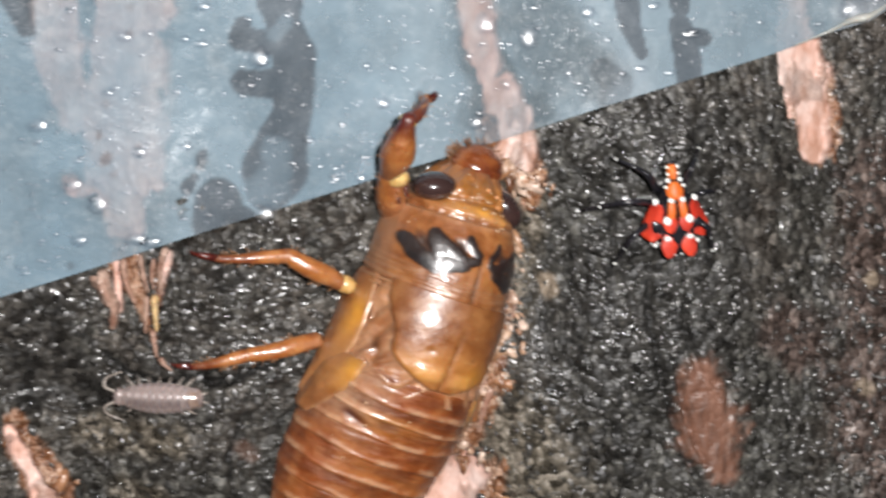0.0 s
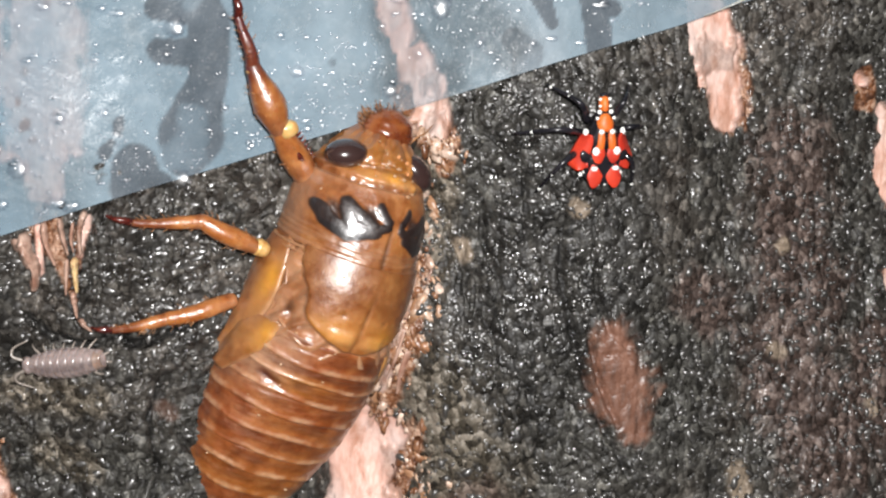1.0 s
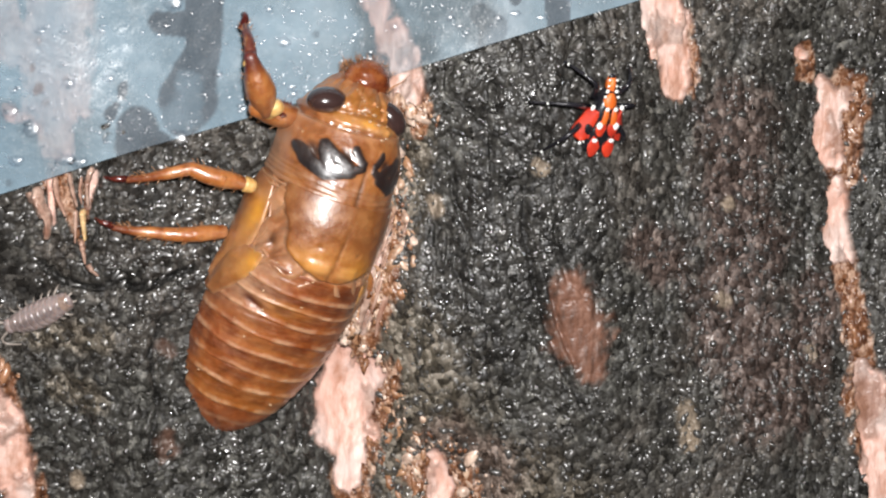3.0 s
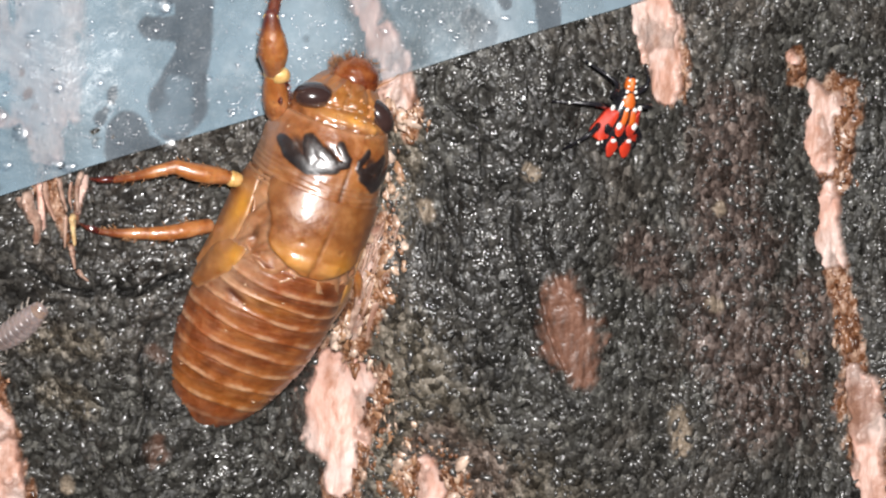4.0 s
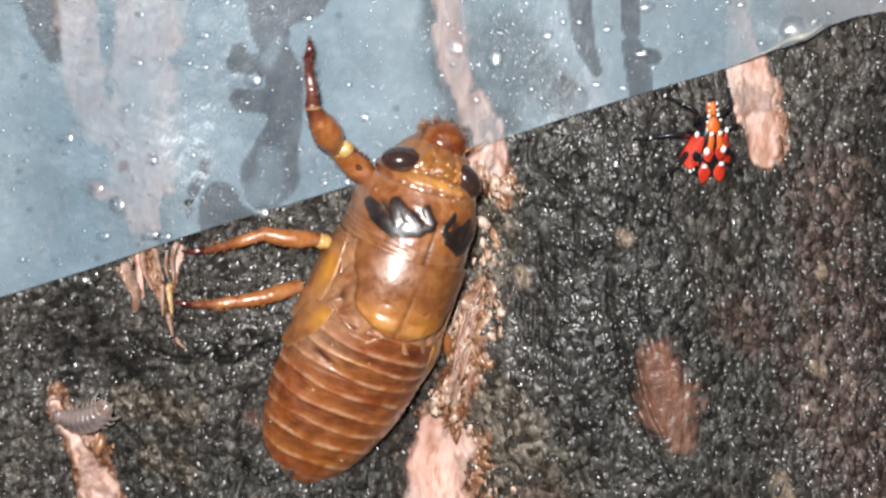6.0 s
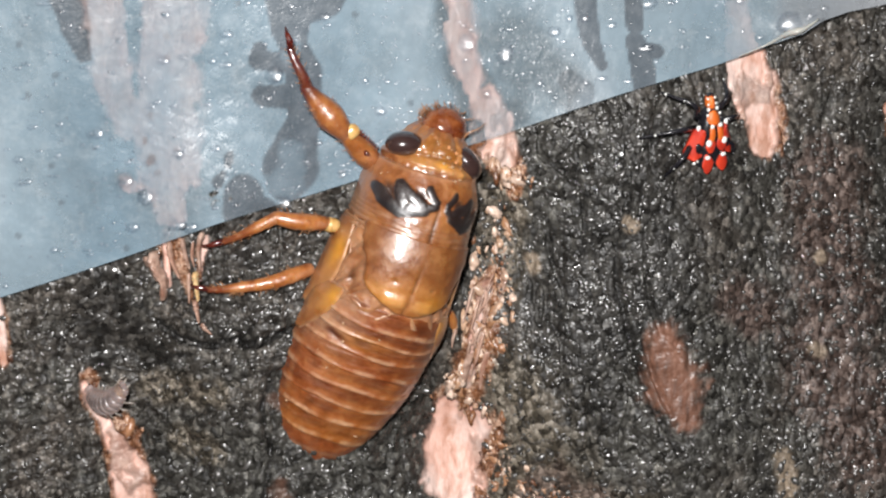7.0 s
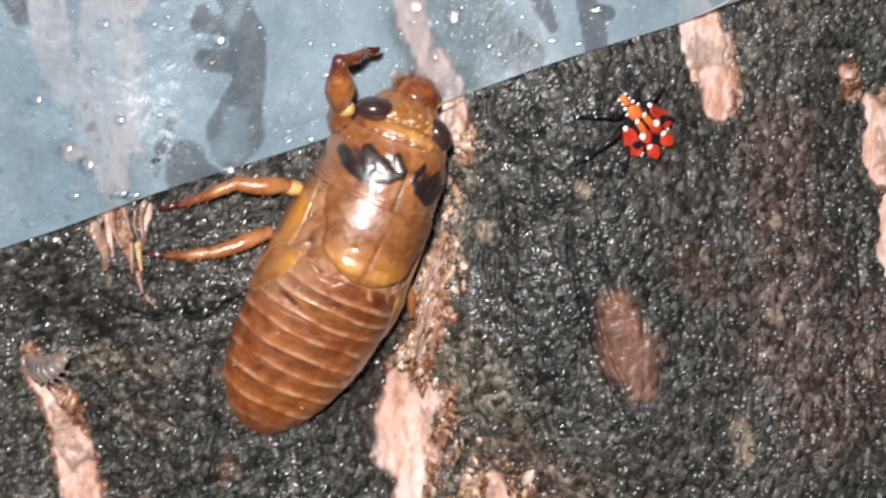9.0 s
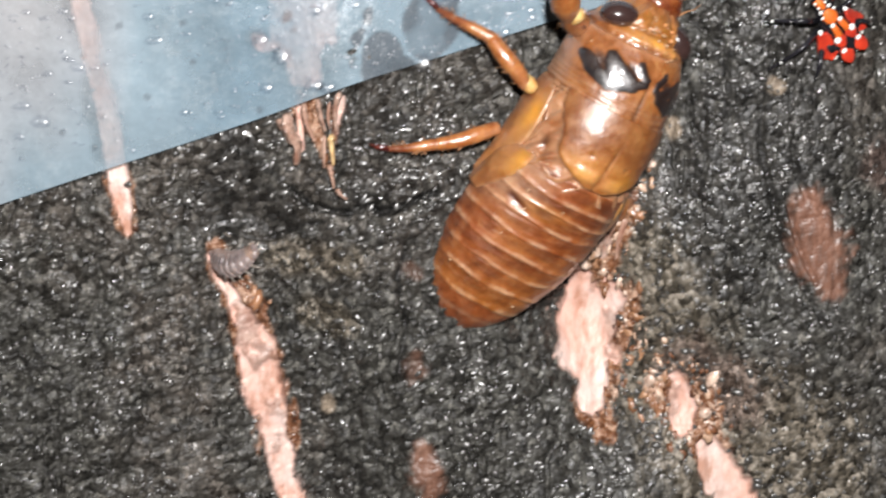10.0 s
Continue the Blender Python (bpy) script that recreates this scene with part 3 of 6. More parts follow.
def strand(points, radius, material, label, squash=0.45, taper=0.6):
    """A torn ribbon of bark, grooved along its length and frayed at its end."""
    line = bezier([on_bark(x, z, 0.05) for x, z in points], 12)
    n = len(line)
    u = np.linspace(0, 1, n)
    rad = radius * (0.95 + 1.0 * fbm(u * 4 + radius * 80, 0 * u + radius * 40, 3, 95)) * (1 - taper * u ** 2) * np.minimum(1.0, 0.55 + u * 4)
    rad[-1] *= 0.4
    v, f = tube(line, np.maximum(rad, 0.006), 24, squash)
    ring = np.tile(np.arange(24), n)
    centre = np.repeat(line, 24, 0)
    v = centre + (v - centre) * (1 + 0.9 * fbm(ring * 0.8, np.repeat(u, 24) * 9 + radius * 50, 3, 97))[:, None]
    part("bark_fibre", (v, f), material, TRUNK, label)


for points, radius, material, label in (
    ([(-3.34, 0.54), (-3.31, 0.39), (-3.26, 0.27), (-3.28, 0.12)], 0.105, FLAKE, "broad torn flake of pale pinkish bark"),
    ([(-3.41, 0.50), (-3.36, 0.40), (-3.33, 0.30)], 0.055, FLAKE, "torn flake of pale bark"),
    ([(-3.18, 0.62), (-3.165, 0.46), (-3.11, 0.30)], 0.055, STRAND, "torn pinkish bark fibre"),
    ([(-3.06, 0.65), (-3.04, 0.51), (-3.01, 0.38)], 0.045, FLAKE, "torn pinkish bark fibre"),
    ([(-2.87, 0.70), (-2.915, 0.56), (-2.92, 0.37)], 0.058, FLAKE, "torn pinkish bark fibre"),
    ([(-2.96, 0.62), (-2.98, 0.50), (-2.97, 0.40)], 0.028, STRAND, "torn reddish bark fibre"),
    ([(-2.965, 0.36), (-2.965, 0.24), (-2.96, 0.10)], 0.060, AMBER, "yellow resinous bark fibre"),
    ([(-3.02, 0.35), (-3.03, 0.24), (-3.045, 0.08)], 0.034, STRAND, "torn reddish bark fibre"),
    ([(-2.99, 0.11), (-2.98, 0.02), (-2.97, -0.09)], 0.052, STRAND, "torn reddish bark fibre"),
    ([(-2.95, -0.09), (-2.92, -0.14), (-2.86, -0.19)], 0.050, FLAKE, "small crumb of pale bark"),
    ([(-0.55, -0.20), (-0.62, -0.42), (-0.70, -0.60)], 0.032, STRAND, "torn reddish bark fibre"),
    ([(-0.52, -0.38), (-0.58, -0.56), (-0.62, -0.73)], 0.028, STRAND, "torn pinkish bark fibre"),
):
    strand(points, radius, material, label)

# torn fibres hanging in the middle furrow
rnd = random.Random(17)
for n in range(20):
    t = rnd.random()
    z = 0.34 - 0.95 * t
    x = -0.40 - 0.366 * (0.54 - z) + rnd.gauss(0.03, 0.06)
    long = rnd.uniform(0.12, 0.34)
    strand([(x, z), (x - 0.14 * long + rnd.gauss(0, 0.015), z - 0.5 * long), (x - 0.30 * long, z - long)], rnd.uniform(0.016, 0.036), rnd.choice((FLAKE, STRAND, FLAKE)), "torn pinkish bark fibre in the furrow")


# crumbs of rusty and pale bark in the middle furrow
def crumb_shape(seed, size):
    """An angular, uneven crumb."""
    rnd = random.Random(seed)
    v, f = ellipsoid((0, 0, 0), (size * rnd.uniform(0.55, 1.0), size * 0.6, size * rnd.uniform(0.8, 2.0)), 7, 6)
    return v * np.array([[rnd.uniform(0.62, 1.38)] for _ in v]), f


def crumb_material(name, *stops):
    k = Mat(name)
    geo = k.t.nodes.new("ShaderNodeNewGeometry")
    tone = k.ramp(geo.outputs["Random Per Island"], *stops)
    k.set(Base_Color=k.mix(k.ramp(k.noise(1500, 4, 0.6), (0.40, (0, 0, 0)), (0.65, (0.6, 0.6, 0.6))), tone, (0.13, 0.055, 0.025)), Roughness=0.33, Coat_Weight=0.4)
    k.bump(k.noise(1300, 4), 0.5, 0.00015)
    return k.m


def crumbs(name, label, material, seed, least, mean, most, table):
    rnd, spots = random.Random(seed), []
    for (ax, az), (bx, bz), wide, count in table:
        for _ in range(count):
            t = rnd.random()
            spots.append((ax + (bx - ax) * t + rnd.gauss(0, wide * 0.6), az + (bz - az) * t + rnd.gauss(0, wide * 0.6)))
    x, z = np.array(spots).T
    zone = zones(x, z)
    high = bark_relief(x, z, zone)
    shapes = []
    for n in range(len(x)):
        size = min(most, least + rnd.expovariate(1 / mean))
        if zone["pink"][n] > 0.5 or zone["scar"][n] > 0.35:
            continue
        v, f = crumb_shape(rnd.random(), size)
        a = rnd.gauss(0.2, 0.5)
        v = v @ np.array([[math.cos(a), 0, math.sin(a)], [0, 1, 0], [-math.sin(a), 0, math.cos(a)]])
        shapes.append((v + on_bark(x[n], z[n], high[n] - 0.25 * size), f))
    tagged(mesh_object(name, *join(*shapes), material, None), label, name.replace("_", " "), kind="stuff")


RUST_CRUMB = crumb_material("rusty_crumb", (0.0, (0.05, 0.018, 0.009)), (0.35, (0.17, 0.066, 0.028)), (0.7, (0.36, 0.18, 0.095)), (1.0, (0.48, 0.34, 0.26)))
PALE_CRUMB = crumb_material("pale_crumb", (0.0, (0.17, 0.070, 0.032)), (0.3, (0.40, 0.22, 0.12)), (0.6, (0.55, 0.38, 0.27)), (1.0, (0.70, 0.54, 0.44)))
crumbs("bark_crumbs", "loose rusty crumbs of bark lying in the furrow", RUST_CRUMB, 5, 0.007, 0.011, 0.050, (
    ((-0.94, -0.81), (-0.65, -0.93), 0.10, 170), ((-0.42, 0.50), (-0.62, -0.50), 0.16, 110), ((-3.95, -0.98), (-3.62, -1.05), 0.06, 30), ((-0.35, 1.38), (-0.25, 1.15), 0.10, 90), ((-0.55, -0.19), (-0.71, -0.58), 0.12, 70), ((-0.72, -1.64), (-0.80, -2.04), 0.15, 210), ((-0.58, -1.04), (-0.65, -1.59), 0.10, 120),
    ((-0.20, -1.84), (0.13, -2.35), 0.22, 300), ((3.71, -0.20), (3.81, -1.03), 0.10, 70), ((3.57, 1.45), (3.64, 0.73), 0.14, 60)))
crumbs("bark_grit", "pale tan and pinkish lumps of torn bark in the furrow", PALE_CRUMB, 6, 0.008, 0.016, 0.065, (
    ((-0.45, 0.21), (-0.64, -0.46), 0.13, 150), ((-0.47, 0.69), (-0.71, -0.19), 0.12, 40), ((-0.71, -0.48), (-0.87, -0.79), 0.11, 110), ((-0.32, 1.40), (-0.24, 1.15), 0.11, 80), ((-0.36, 0.98), (-0.40, 0.50), 0.10, 28), ((-0.65, -0.99), (-0.47, -1.48), 0.16, 90),
    ((-0.32, -1.68), (0.18, -2.10), 0.25, 110), ((1.01, -0.38), (1.11, -0.97), 0.05, 26), ((1.17, -0.34), (1.30, -0.97), 0.05, 30), ((1.05, -0.27), (1.14, -0.28), 0.05, 9)))


def bark_beads():
    """Tiny beads of rain that stand on the rough bark and catch the light."""
    gen = np.random.default_rng(21)
    x, z = gen.uniform(-6.0, 5.0, 22000), gen.uniform(-3.55, 3.55, 22000)
    zone = zones(x, z)
    keep = gen.random(22000) < (0.46 - 0.22 * smooth(-0.6, -1.6, x) + 0.12 * smooth(0.3, 1.5, x) + 2.2 * fbm(x * 2.2, z * 1.8, 3, 111) + 0.80 * np.exp(-((x + 2.15) / 0.75) ** 2 - ((z - 0.35) / 0.55) ** 2) + 0.45 * np.exp(-((x + 2.8) / 0.6) ** 2 - ((z + 0.05) / 0.35) ** 2)) * (1 - smooth(0.05, 0.3, zone["pink"])) * (1 - smooth(0.05, 0.4, zone["scar"])) * (1 - 0.75 * zone["slick"]) * (1 - 0.9 * zone["rust"])
    x, z = x[keep], z[keep]
    high = bark_relief(x, z, {k: v[keep] for k, v in zone.items()})
    n = len(x)
    size = 0.008 + np.minimum(gen.exponential(0.0080, n), 0.026)
    # the bark under the film's edge is wetter, with broad flat drops
    broad = (gen.random(n) < 0.35) & (x < -0.8)
    size = np.where(broad, gen.uniform(0.013, 0.030, n), size)
    wide, turn = np.where(broad, gen.uniform(1.1, 2.3, n), gen.uniform(0.8, 1.9, n)), np.where(broad, gen.normal(0.5, 0.5, n), gen.uniform(0, np.pi, n))
    a = np.linspace(0, 2 * np.pi, 8, endpoint=False)
    dome_ = np.concatenate([np.stack([math.cos(t) * np.cos(a), np.full(8, -0.75 * math.sin(t)), math.cos(t) * np.sin(a)], 1) for t in (-0.5, 0.1, 0.6, 1.05)] + [[(0, -0.75, 0)]])
    ragged = 1 + 0.28 * gen.normal(0, 1, (n, 8)).clip(-1.5, 1.5)
    ragged = np.concatenate([np.tile(ragged, (1, 4)), np.ones((n, 1))], 1)
    px = dome_[None, :, 0] * wide[:, None] * ragged
    vx = (px * np.cos(turn)[:, None] - dome_[None, :, 2] * np.sin(turn)[:, None]) * size[:, None] + x[:, None]
    vz = (px * np.sin(turn)[:, None] + dome_[None, :, 2] * np.cos(turn)[:, None]) * size[:, None] + z[:, None]
    vy = dome_[None, :, 1] * np.where(broad, 0.5, 1.0)[:, None] * size[:, None] + (bark_y(x, z) - high)[:, None]
    faces = grid_faces(4, 8, True) + [(24 + i, 24 + (i + 1) % 8, 32) for i in range(8)]
    faces = [tuple(i + 33 * k for i in f) for k in range(n) for f in faces]
    ob = mesh_object("rain_beads", np.stack([vx, vy, vz], -1).reshape(-1, 3), faces, RAIN, None)
    tagged(ob, "tiny glinting beads of rain standing on the bark", "water beads", kind="stuff")


bark_beads()


# ---------------------------------------------------------------- plastic film round the trunk
EDGE = [(-22.0, -5.35), (-5.67, -0.14), (-3.62, 0.48), (-1.06, 1.30), (1.59, 2.15), (2.07, 2.33), (2.36, 2.41), (2.56, 2.54), (2.79, 2.64), (14.0, 5.35)]
WET = [
    [(-2.07, 2.75, 0.19), (-2.05, 2.43, 0.165), (-2.03, 2.28, 0.125), (-1.96, 2.05, 0.155), (-1.96, 1.85, 0.145), (-1.98, 1.65, 0.130)],
    [(-1.98, 1.65, 0.130), (-2.05, 1.45, 0.185), (-2.10, 1.25, 0.240), (-2.15, 1.11, 0.165)],
    [(-2.31, 2.25, 0.065), (-2.33, 2.16, 0.085), (-2.11, 2.13, 0.090)], [(-2.31, 1.86, 0.095), (-2.04, 1.85, 0.110)],
    [(-2.50, 1.02, 0.165), (-2.49, 0.87, 0.190), (-2.34, 0.88, 0.120)], [(-1.76, 2.71, 0.194), (-1.94, 2.66, 0.194)],
    [(-2.60, 1.35, 0.042), (-2.62, 1.27, 0.038)], [(-2.66, 1.20, 0.028), (-2.71, 1.12, 0.055)], [(-3.26, 1.33, 0.042), (-3.28, 1.30, 0.038)], [(-3.31, 1.49, 0.022), (-3.32, 1.46, 0.020)],
    [(-3.88, 2.70, 0.140), (-3.82, 2.42, 0.125), (-3.77, 2.20, 0.065)], [(0.45, 2.75, 0.105), (0.47, 2.51, 0.105), (0.50, 2.32, 0.088), (0.58, 2.13, 0.050)],
    [(0.86, 2.80, 0.068), (0.88, 2.49, 0.078)], [(0.88, 2.34, 0.088), (0.94, 2.10, 0.115), (0.95, 1.93, 0.110)], [(0.90, 2.27, 0.080), (1.06, 2.26, 0.068)],
    [(0.28, 2.01, 0.088), (0.41, 1.90, 0.110), (0.35, 1.75, 0.085)],
]
# where the dark patches hold a thicker, cloudy layer of water
CLOUDY = [[(-2.10, 1.36, 0.10), (-2.15, 1.12, 0.12)], [(0.35, 1.95, 0.15), (0.37, 1.75, 0.12)], [(-2.02, 2.28, 0.05), (-2.08, 2.20, 0.06)]]

CLEAR = [
    (0.70, [(-0.70, 2.75, 0.14), (-0.68, 2.45, 0.14), (-0.63, 2.15, 0.13), (-0.52, 1.89, 0.16), (-0.42, 1.66, 0.26), (-0.36, 1.45, 0.26)]), (0.35, [(1.88, 2.65, 0.194), (2.04, 2.37, 0.213), (2.30, 2.53, 0.194)]),
    (0.45, [(-5.03, 1.85, 0.060), (-4.97, 1.45, 0.085), (-4.89, 1.03, 0.097), (-4.83, 0.67, 0.107), (-4.80, 0.26, 0.097)]),
    (0.34, [(-3.00, 2.70, 0.24), (-3.07, 2.18, 0.26), (-3.16, 1.65, 0.28), (-3.16, 1.19, 0.28), (-3.18, 0.83, 0.26)]), (0.26, [(-3.62, 2.60, 0.18), (-3.56, 1.90, 0.20), (-3.50, 1.65, 0.14)]),
    (0.6, [(-0.22, 2.40, 0.24), (-0.02, 2.15, 0.27), (0.20, 2.00, 0.17)]), (0.5, [(-3.36, 1.04, 0.10), (-3.32, 0.98, 0.11)]), (0.45, [(-3.52, 1.15, 0.08), (-3.50, 1.13, 0.08)]),
]


def edge_z(x):
    p = np.array(EDGE)
    return np.interp(x, p[:, 0], p[:, 1])


def film_y(x, z):
    """The film hangs a little off the bark and lies smoother than it does."""
    y = np.zeros(np.shape(x))
    for a, b in ((0, 0), (0.25, 0.2), (-0.25, 0.2), (0.25, -0.2), (-0.25, -0.2)):
        y = y + bark_y(x + a, z + b) / 5
    bulge = 0.28 * np.exp(-((x - 2.45) / 0.38) ** 2 - ((z - 2.45) / 0.30) ** 2)
    return y - 0.12 - 0.05 * fbm(x * 1.6, z * 0.8, 3, 71) - 0.012 * fbm(x * 9, z * 7, 3, 73) - bulge


def film():
    xs = np.concatenate([np.linspace(-22, -6, 20, endpoint=False), np.arange(-6, 5.2, 0.02), np.linspace(5.2, 14, 12)])
    vs = np.concatenate([np.linspace(0, 1, 230) ** 1.3])
    X = np.repeat(xs[None], len(vs), 0)
    low = edge_z(xs)[None]
    Z = low + (np.maximum(low + 2.5, 6.5) - low) * vs[:, None]
    Y = film_y(X, Z)
    wet = np.maximum.reduce([streak(X, Z, l) for l in WET])
    wet = smooth(0.47, 0.54, wet + 0.20 * fbm(X * 3.6, Z * 3.6, 4, 81))
    cloudy = np.maximum.reduce([streak(X, Z, l) for l in CLOUDY])
    wet = wet * (1 - 0.42 * smooth(0.30, 0.60, cloudy + 0.9 * fbm(X * 7, Z * 7, 4, 83)))
    clear = np.maximum.reduce([strength * smooth(0.10, 0.72, streak(X, Z, l) + 0.9 * fbm(X * 4, Z * 3, 5, 85)) for strength, l in CLEAR])
    specks, tag = cells(X * 2.6, Z * 2.6, 91)
    wet = np.maximum(wet, smooth(0.09, 0.06, specks) * (tag > 0.72) * 0.6)
    front = np.stack([X, Y, Z], -1).reshape(-1, 3)
    back = front + (0, 0.012, 0)
    r, c = X.shape
    n = r * c
    faces = grid_faces(r, c) + [tuple(i + n for i in q[::-1]) for q in grid_faces(r, c)]
    rim = [j for j in range(c)] + [i * c + c - 1 for i in range(1, r)] + [(r - 1) * c + j for j in range(c - 2, -1, -1)] + [i * c for i in range(r - 2, 0, -1)]
    for a, b in zip(rim, rim[1:] + rim[:1]):
        faces.append((b, a, a + n, b + n))
    ob = mesh_object("plastic_film", np.concatenate([front, back]), faces, FILM, None, dict(wet=np.concatenate([wet.ravel()] * 2), clear=np.concatenate([clear.ravel()] * 2)))
    return tagged(ob, "fogged bluish plastic film with dark wet patches, wrapped round the trunk", "plastic film")


FILM_OB = film()

# the rolled wet lip at the end of its lower edge
lip = bezier([(x, float(film_y(np.array(x), np.array(z))) - 0.03, z + 0.02) for x, z in ((1.79, 2.21), (2.02, 2.30), (2.21, 2.39), (2.36, 2.43), (2.50, 2.52))], 8)
u = np.linspace(0, 1, len(lip))
v, f = tube(lip, 0.010 + 0.045 * np.exp(-((u - 0.62) / 0.24) ** 2) * (1 + 0.8 * fbm(u * 7, 0 * u + 3, 3, 141)), 16, 0.6)
v = v + 0.02 * np.stack([fbm(v[:, 0] * 9, v[:, 2] * 9, 3, 143)] * 3, 1)
part("rolled_lip", (v, f), LIP, FILM_OB, "whitish wet rolled lip of film")


# water drops on the film
def dome(size, flat, seed):
    rnd = random.Random(seed)
    a = np.linspace(0, 2 * np.pi, 10, endpoint=False)
    wob = 1 + 0.12 * np.sin(2 * a + rnd.uniform(0, 6)) + 0.08 * np.sin(3 * a + rnd.uniform(0, 6))
    rings = [np.stack([math.cos(t) * np.cos(a) * wob, np.full(10, -flat * math.sin(t)), math.cos(t) * np.sin(a) * wob], 1) * size for t in (-0.15, 0.2, 0.6, 1.0, 1.4)]
    return loft(rings)


def drops():
    rnd, shapes = random.Random(9), []
    nests = [(rnd.uniform(-6, 4.6), rnd.uniform(-0.5, 3.8)) for _ in range(80)] + 3 * [(-1.34, 1.02), (-1.06, 1.24), (-1.47, 1.27), (-1.59, 0.96), (-2.11, 1.01), (-1.24, 1.42), (-2.61, 1.04), (-3.03, 1.10), (-3.30, 1.46), (-0.87, 1.71)]
    while len(shapes) < 2200:
        x, z = rnd.uniform(-6, 4.6), rnd.uniform(-0.5, 3.8)
        near = rnd.random() < 0.62
        if near:
            cx, cz = rnd.choice(nests)
            x, z = cx + rnd.gauss(0, 0.13), cz + rnd.gauss(0, 0.24)
        if z < edge_z(x) + 0.06:
            continue
        size = rnd.uniform(0.007, 0.015) if near else min(0.06, 0.010 + rnd.expovariate(1 / 0.009))
        v, f = dome(size, rnd.uniform(0.28, 0.46), rnd.random())
        v = v * (rnd.uniform(1.0, 2.1), 1, rnd.uniform(0.75, 1.0))
        y = float(film_y(np.array(x), np.array(z)))
        shapes.append((v + (x, y - 0.002, z), f))
    ob = mesh_object("water_drops", *join(*shapes), WATER, None)
    tagged(ob, "small clear water drops clinging to the plastic film", "water drops", kind="stuff")


drops()


def big_drop(x, z, size, flat, wide):
    """A broad shallow drop with an uneven outline."""
    a = np.linspace(0, 2 * np.pi, 28, endpoint=False)
    edge = 1 + 0.5 * fbm(np.cos(a) * 1.5 + x * 9, np.sin(a) * 1.5 + z * 9, 3, 87)
    rings = [np.stack([math.cos(t) * np.cos(a) * edge * wide, np.full(28, -flat * math.sin(t)), math.cos(t) * np.sin(a) * edge], 1) * size for t in (-0.1, 0.25, 0.6, 0.95, 1.25, 1.5)]
    v, f = loft([r * 0.72 for r in rings])
    ob = mesh_object("water_drop", v, f, WATER, None)
    ob.location = Vector((x, float(film_y(np.array(x), np.array(z))) - 0.002, z)) * CM
    tagged(ob, "large clear water drop on the plastic film", "water drop", "drops on the film")


for (x, z), size, flat, wide in (((-2.19, 0.94), 0.10, 0.30, 1.2), ((-3.08, 0.76), 0.075, 0.36, 1.6), ((-2.97, 0.74), 0.07, 0.36, 1.5), ((-3.48, 0.75), 0.07, 0.36, 1.4), ((-3.34, 1.01), 0.11, 0.20, 1.0),
                                 ((-3.51, 1.14), 0.085, 0.22, 1.2), ((-2.21, 2.04), 0.13, 0.24, 1.0), ((-0.27, 2.25), 0.15, 0.20, 0.8), ((-0.58, 2.33), 0.12, 0.20, 1.0), ((0.17, 2.43), 0.07, 0.30, 1.3),
                                 ((-1.50, 1.20), 0.06, 0.34, 1.2), ((-3.73, 1.55), 0.07, 0.25, 1.6), ((2.24, 2.52), 0.15, 0.30, 1.1)):
    big_drop(x, z, size, flat, wide)


# ---------------------------------------------------------------- cicada nymph
# Its own space: x to its right side, y towards its head, z up from its back; the tip of its tail is the origin.
def profile(f):
    stations = np.array([
        (-0.06, 0.03, 0.03, -0.02), (0.03, 0.20, 0.16, -0.05), (0.18, 0.345, 0.28, -0.09), (0.42, 0.485, 0.40, -0.13), (0.80, 0.595, 0.55, -0.17),
        (1.15, 0.620, 0.67, -0.18), (1.50, 0.600, 0.78, -0.18), (1.80, 0.580, 0.85, -0.18), (2.15, 0.560, 0.875, -0.17), (2.45, 0.525, 0.82, -0.16),
        (2.75, 0.475, 0.72, -0.14), (2.95, 0.425, 0.64, -0.12), (3.10, 0.345, 0.57, -0.08), (3.24, 0.215, 0.45, 0.0), (3.37, 0.10, 0.30, 0.08)])
    g = np.linspace(-0.06, 3.37, 400)
    out = []
    for c in (1, 2, 3):
        v = np.interp(g, stations[:, 0], stations[:, c])
        k = np.exp(-np.linspace(-2, 2, 25) ** 2)
        w = np.convolve(np.pad(v, 12, mode="reflect", reflect_type="odd"), k / k.sum(), mode="valid")
        out.append(np.interp(f, g, w))
    return out


def body_point(f, a, grow=0.0):
    """A point of the body's skin at length f and angle a from the back (radians, towards its right)."""
    half, top, low = profile(f)
    mid = low + 0.36 * (top - low)
    s, c = np.sin(a), np.cos(a)
    grow = grow + 0.010 * fbm(a * 3.1 + 5, f * 6.0, 3, 101) + 0.012 * fbm(a * 9 + 2, f * 16.0, 2, 107) * smooth(2.4, 3.0, f)
    x = (half + grow) * np.sign(s) * np.abs(s) ** 0.92
    z = mid + np.where(c > 0, top - mid + grow, mid - low + grow) * c
    x = x - 0.095 * (1 - smooth(0.0, 1.7, f))
    return np.stack([x, f + 0 * a, z], -1)


def bell(x, centre, width):
    return np.exp(-((x - centre) / width) ** 2)


MIDDLE = 0.10  # the seam of the back lies a little to its right
CICADA = new("cicada_nymph")
tagged(CICADA, "wet amber-brown cicada nymph clinging to the bark", "insect")


def zero_attrs(n, **given):
    return dict({"rim": np.zeros(n), "mark": np.zeros(n), "yellow": np.zeros(n)}, **given)


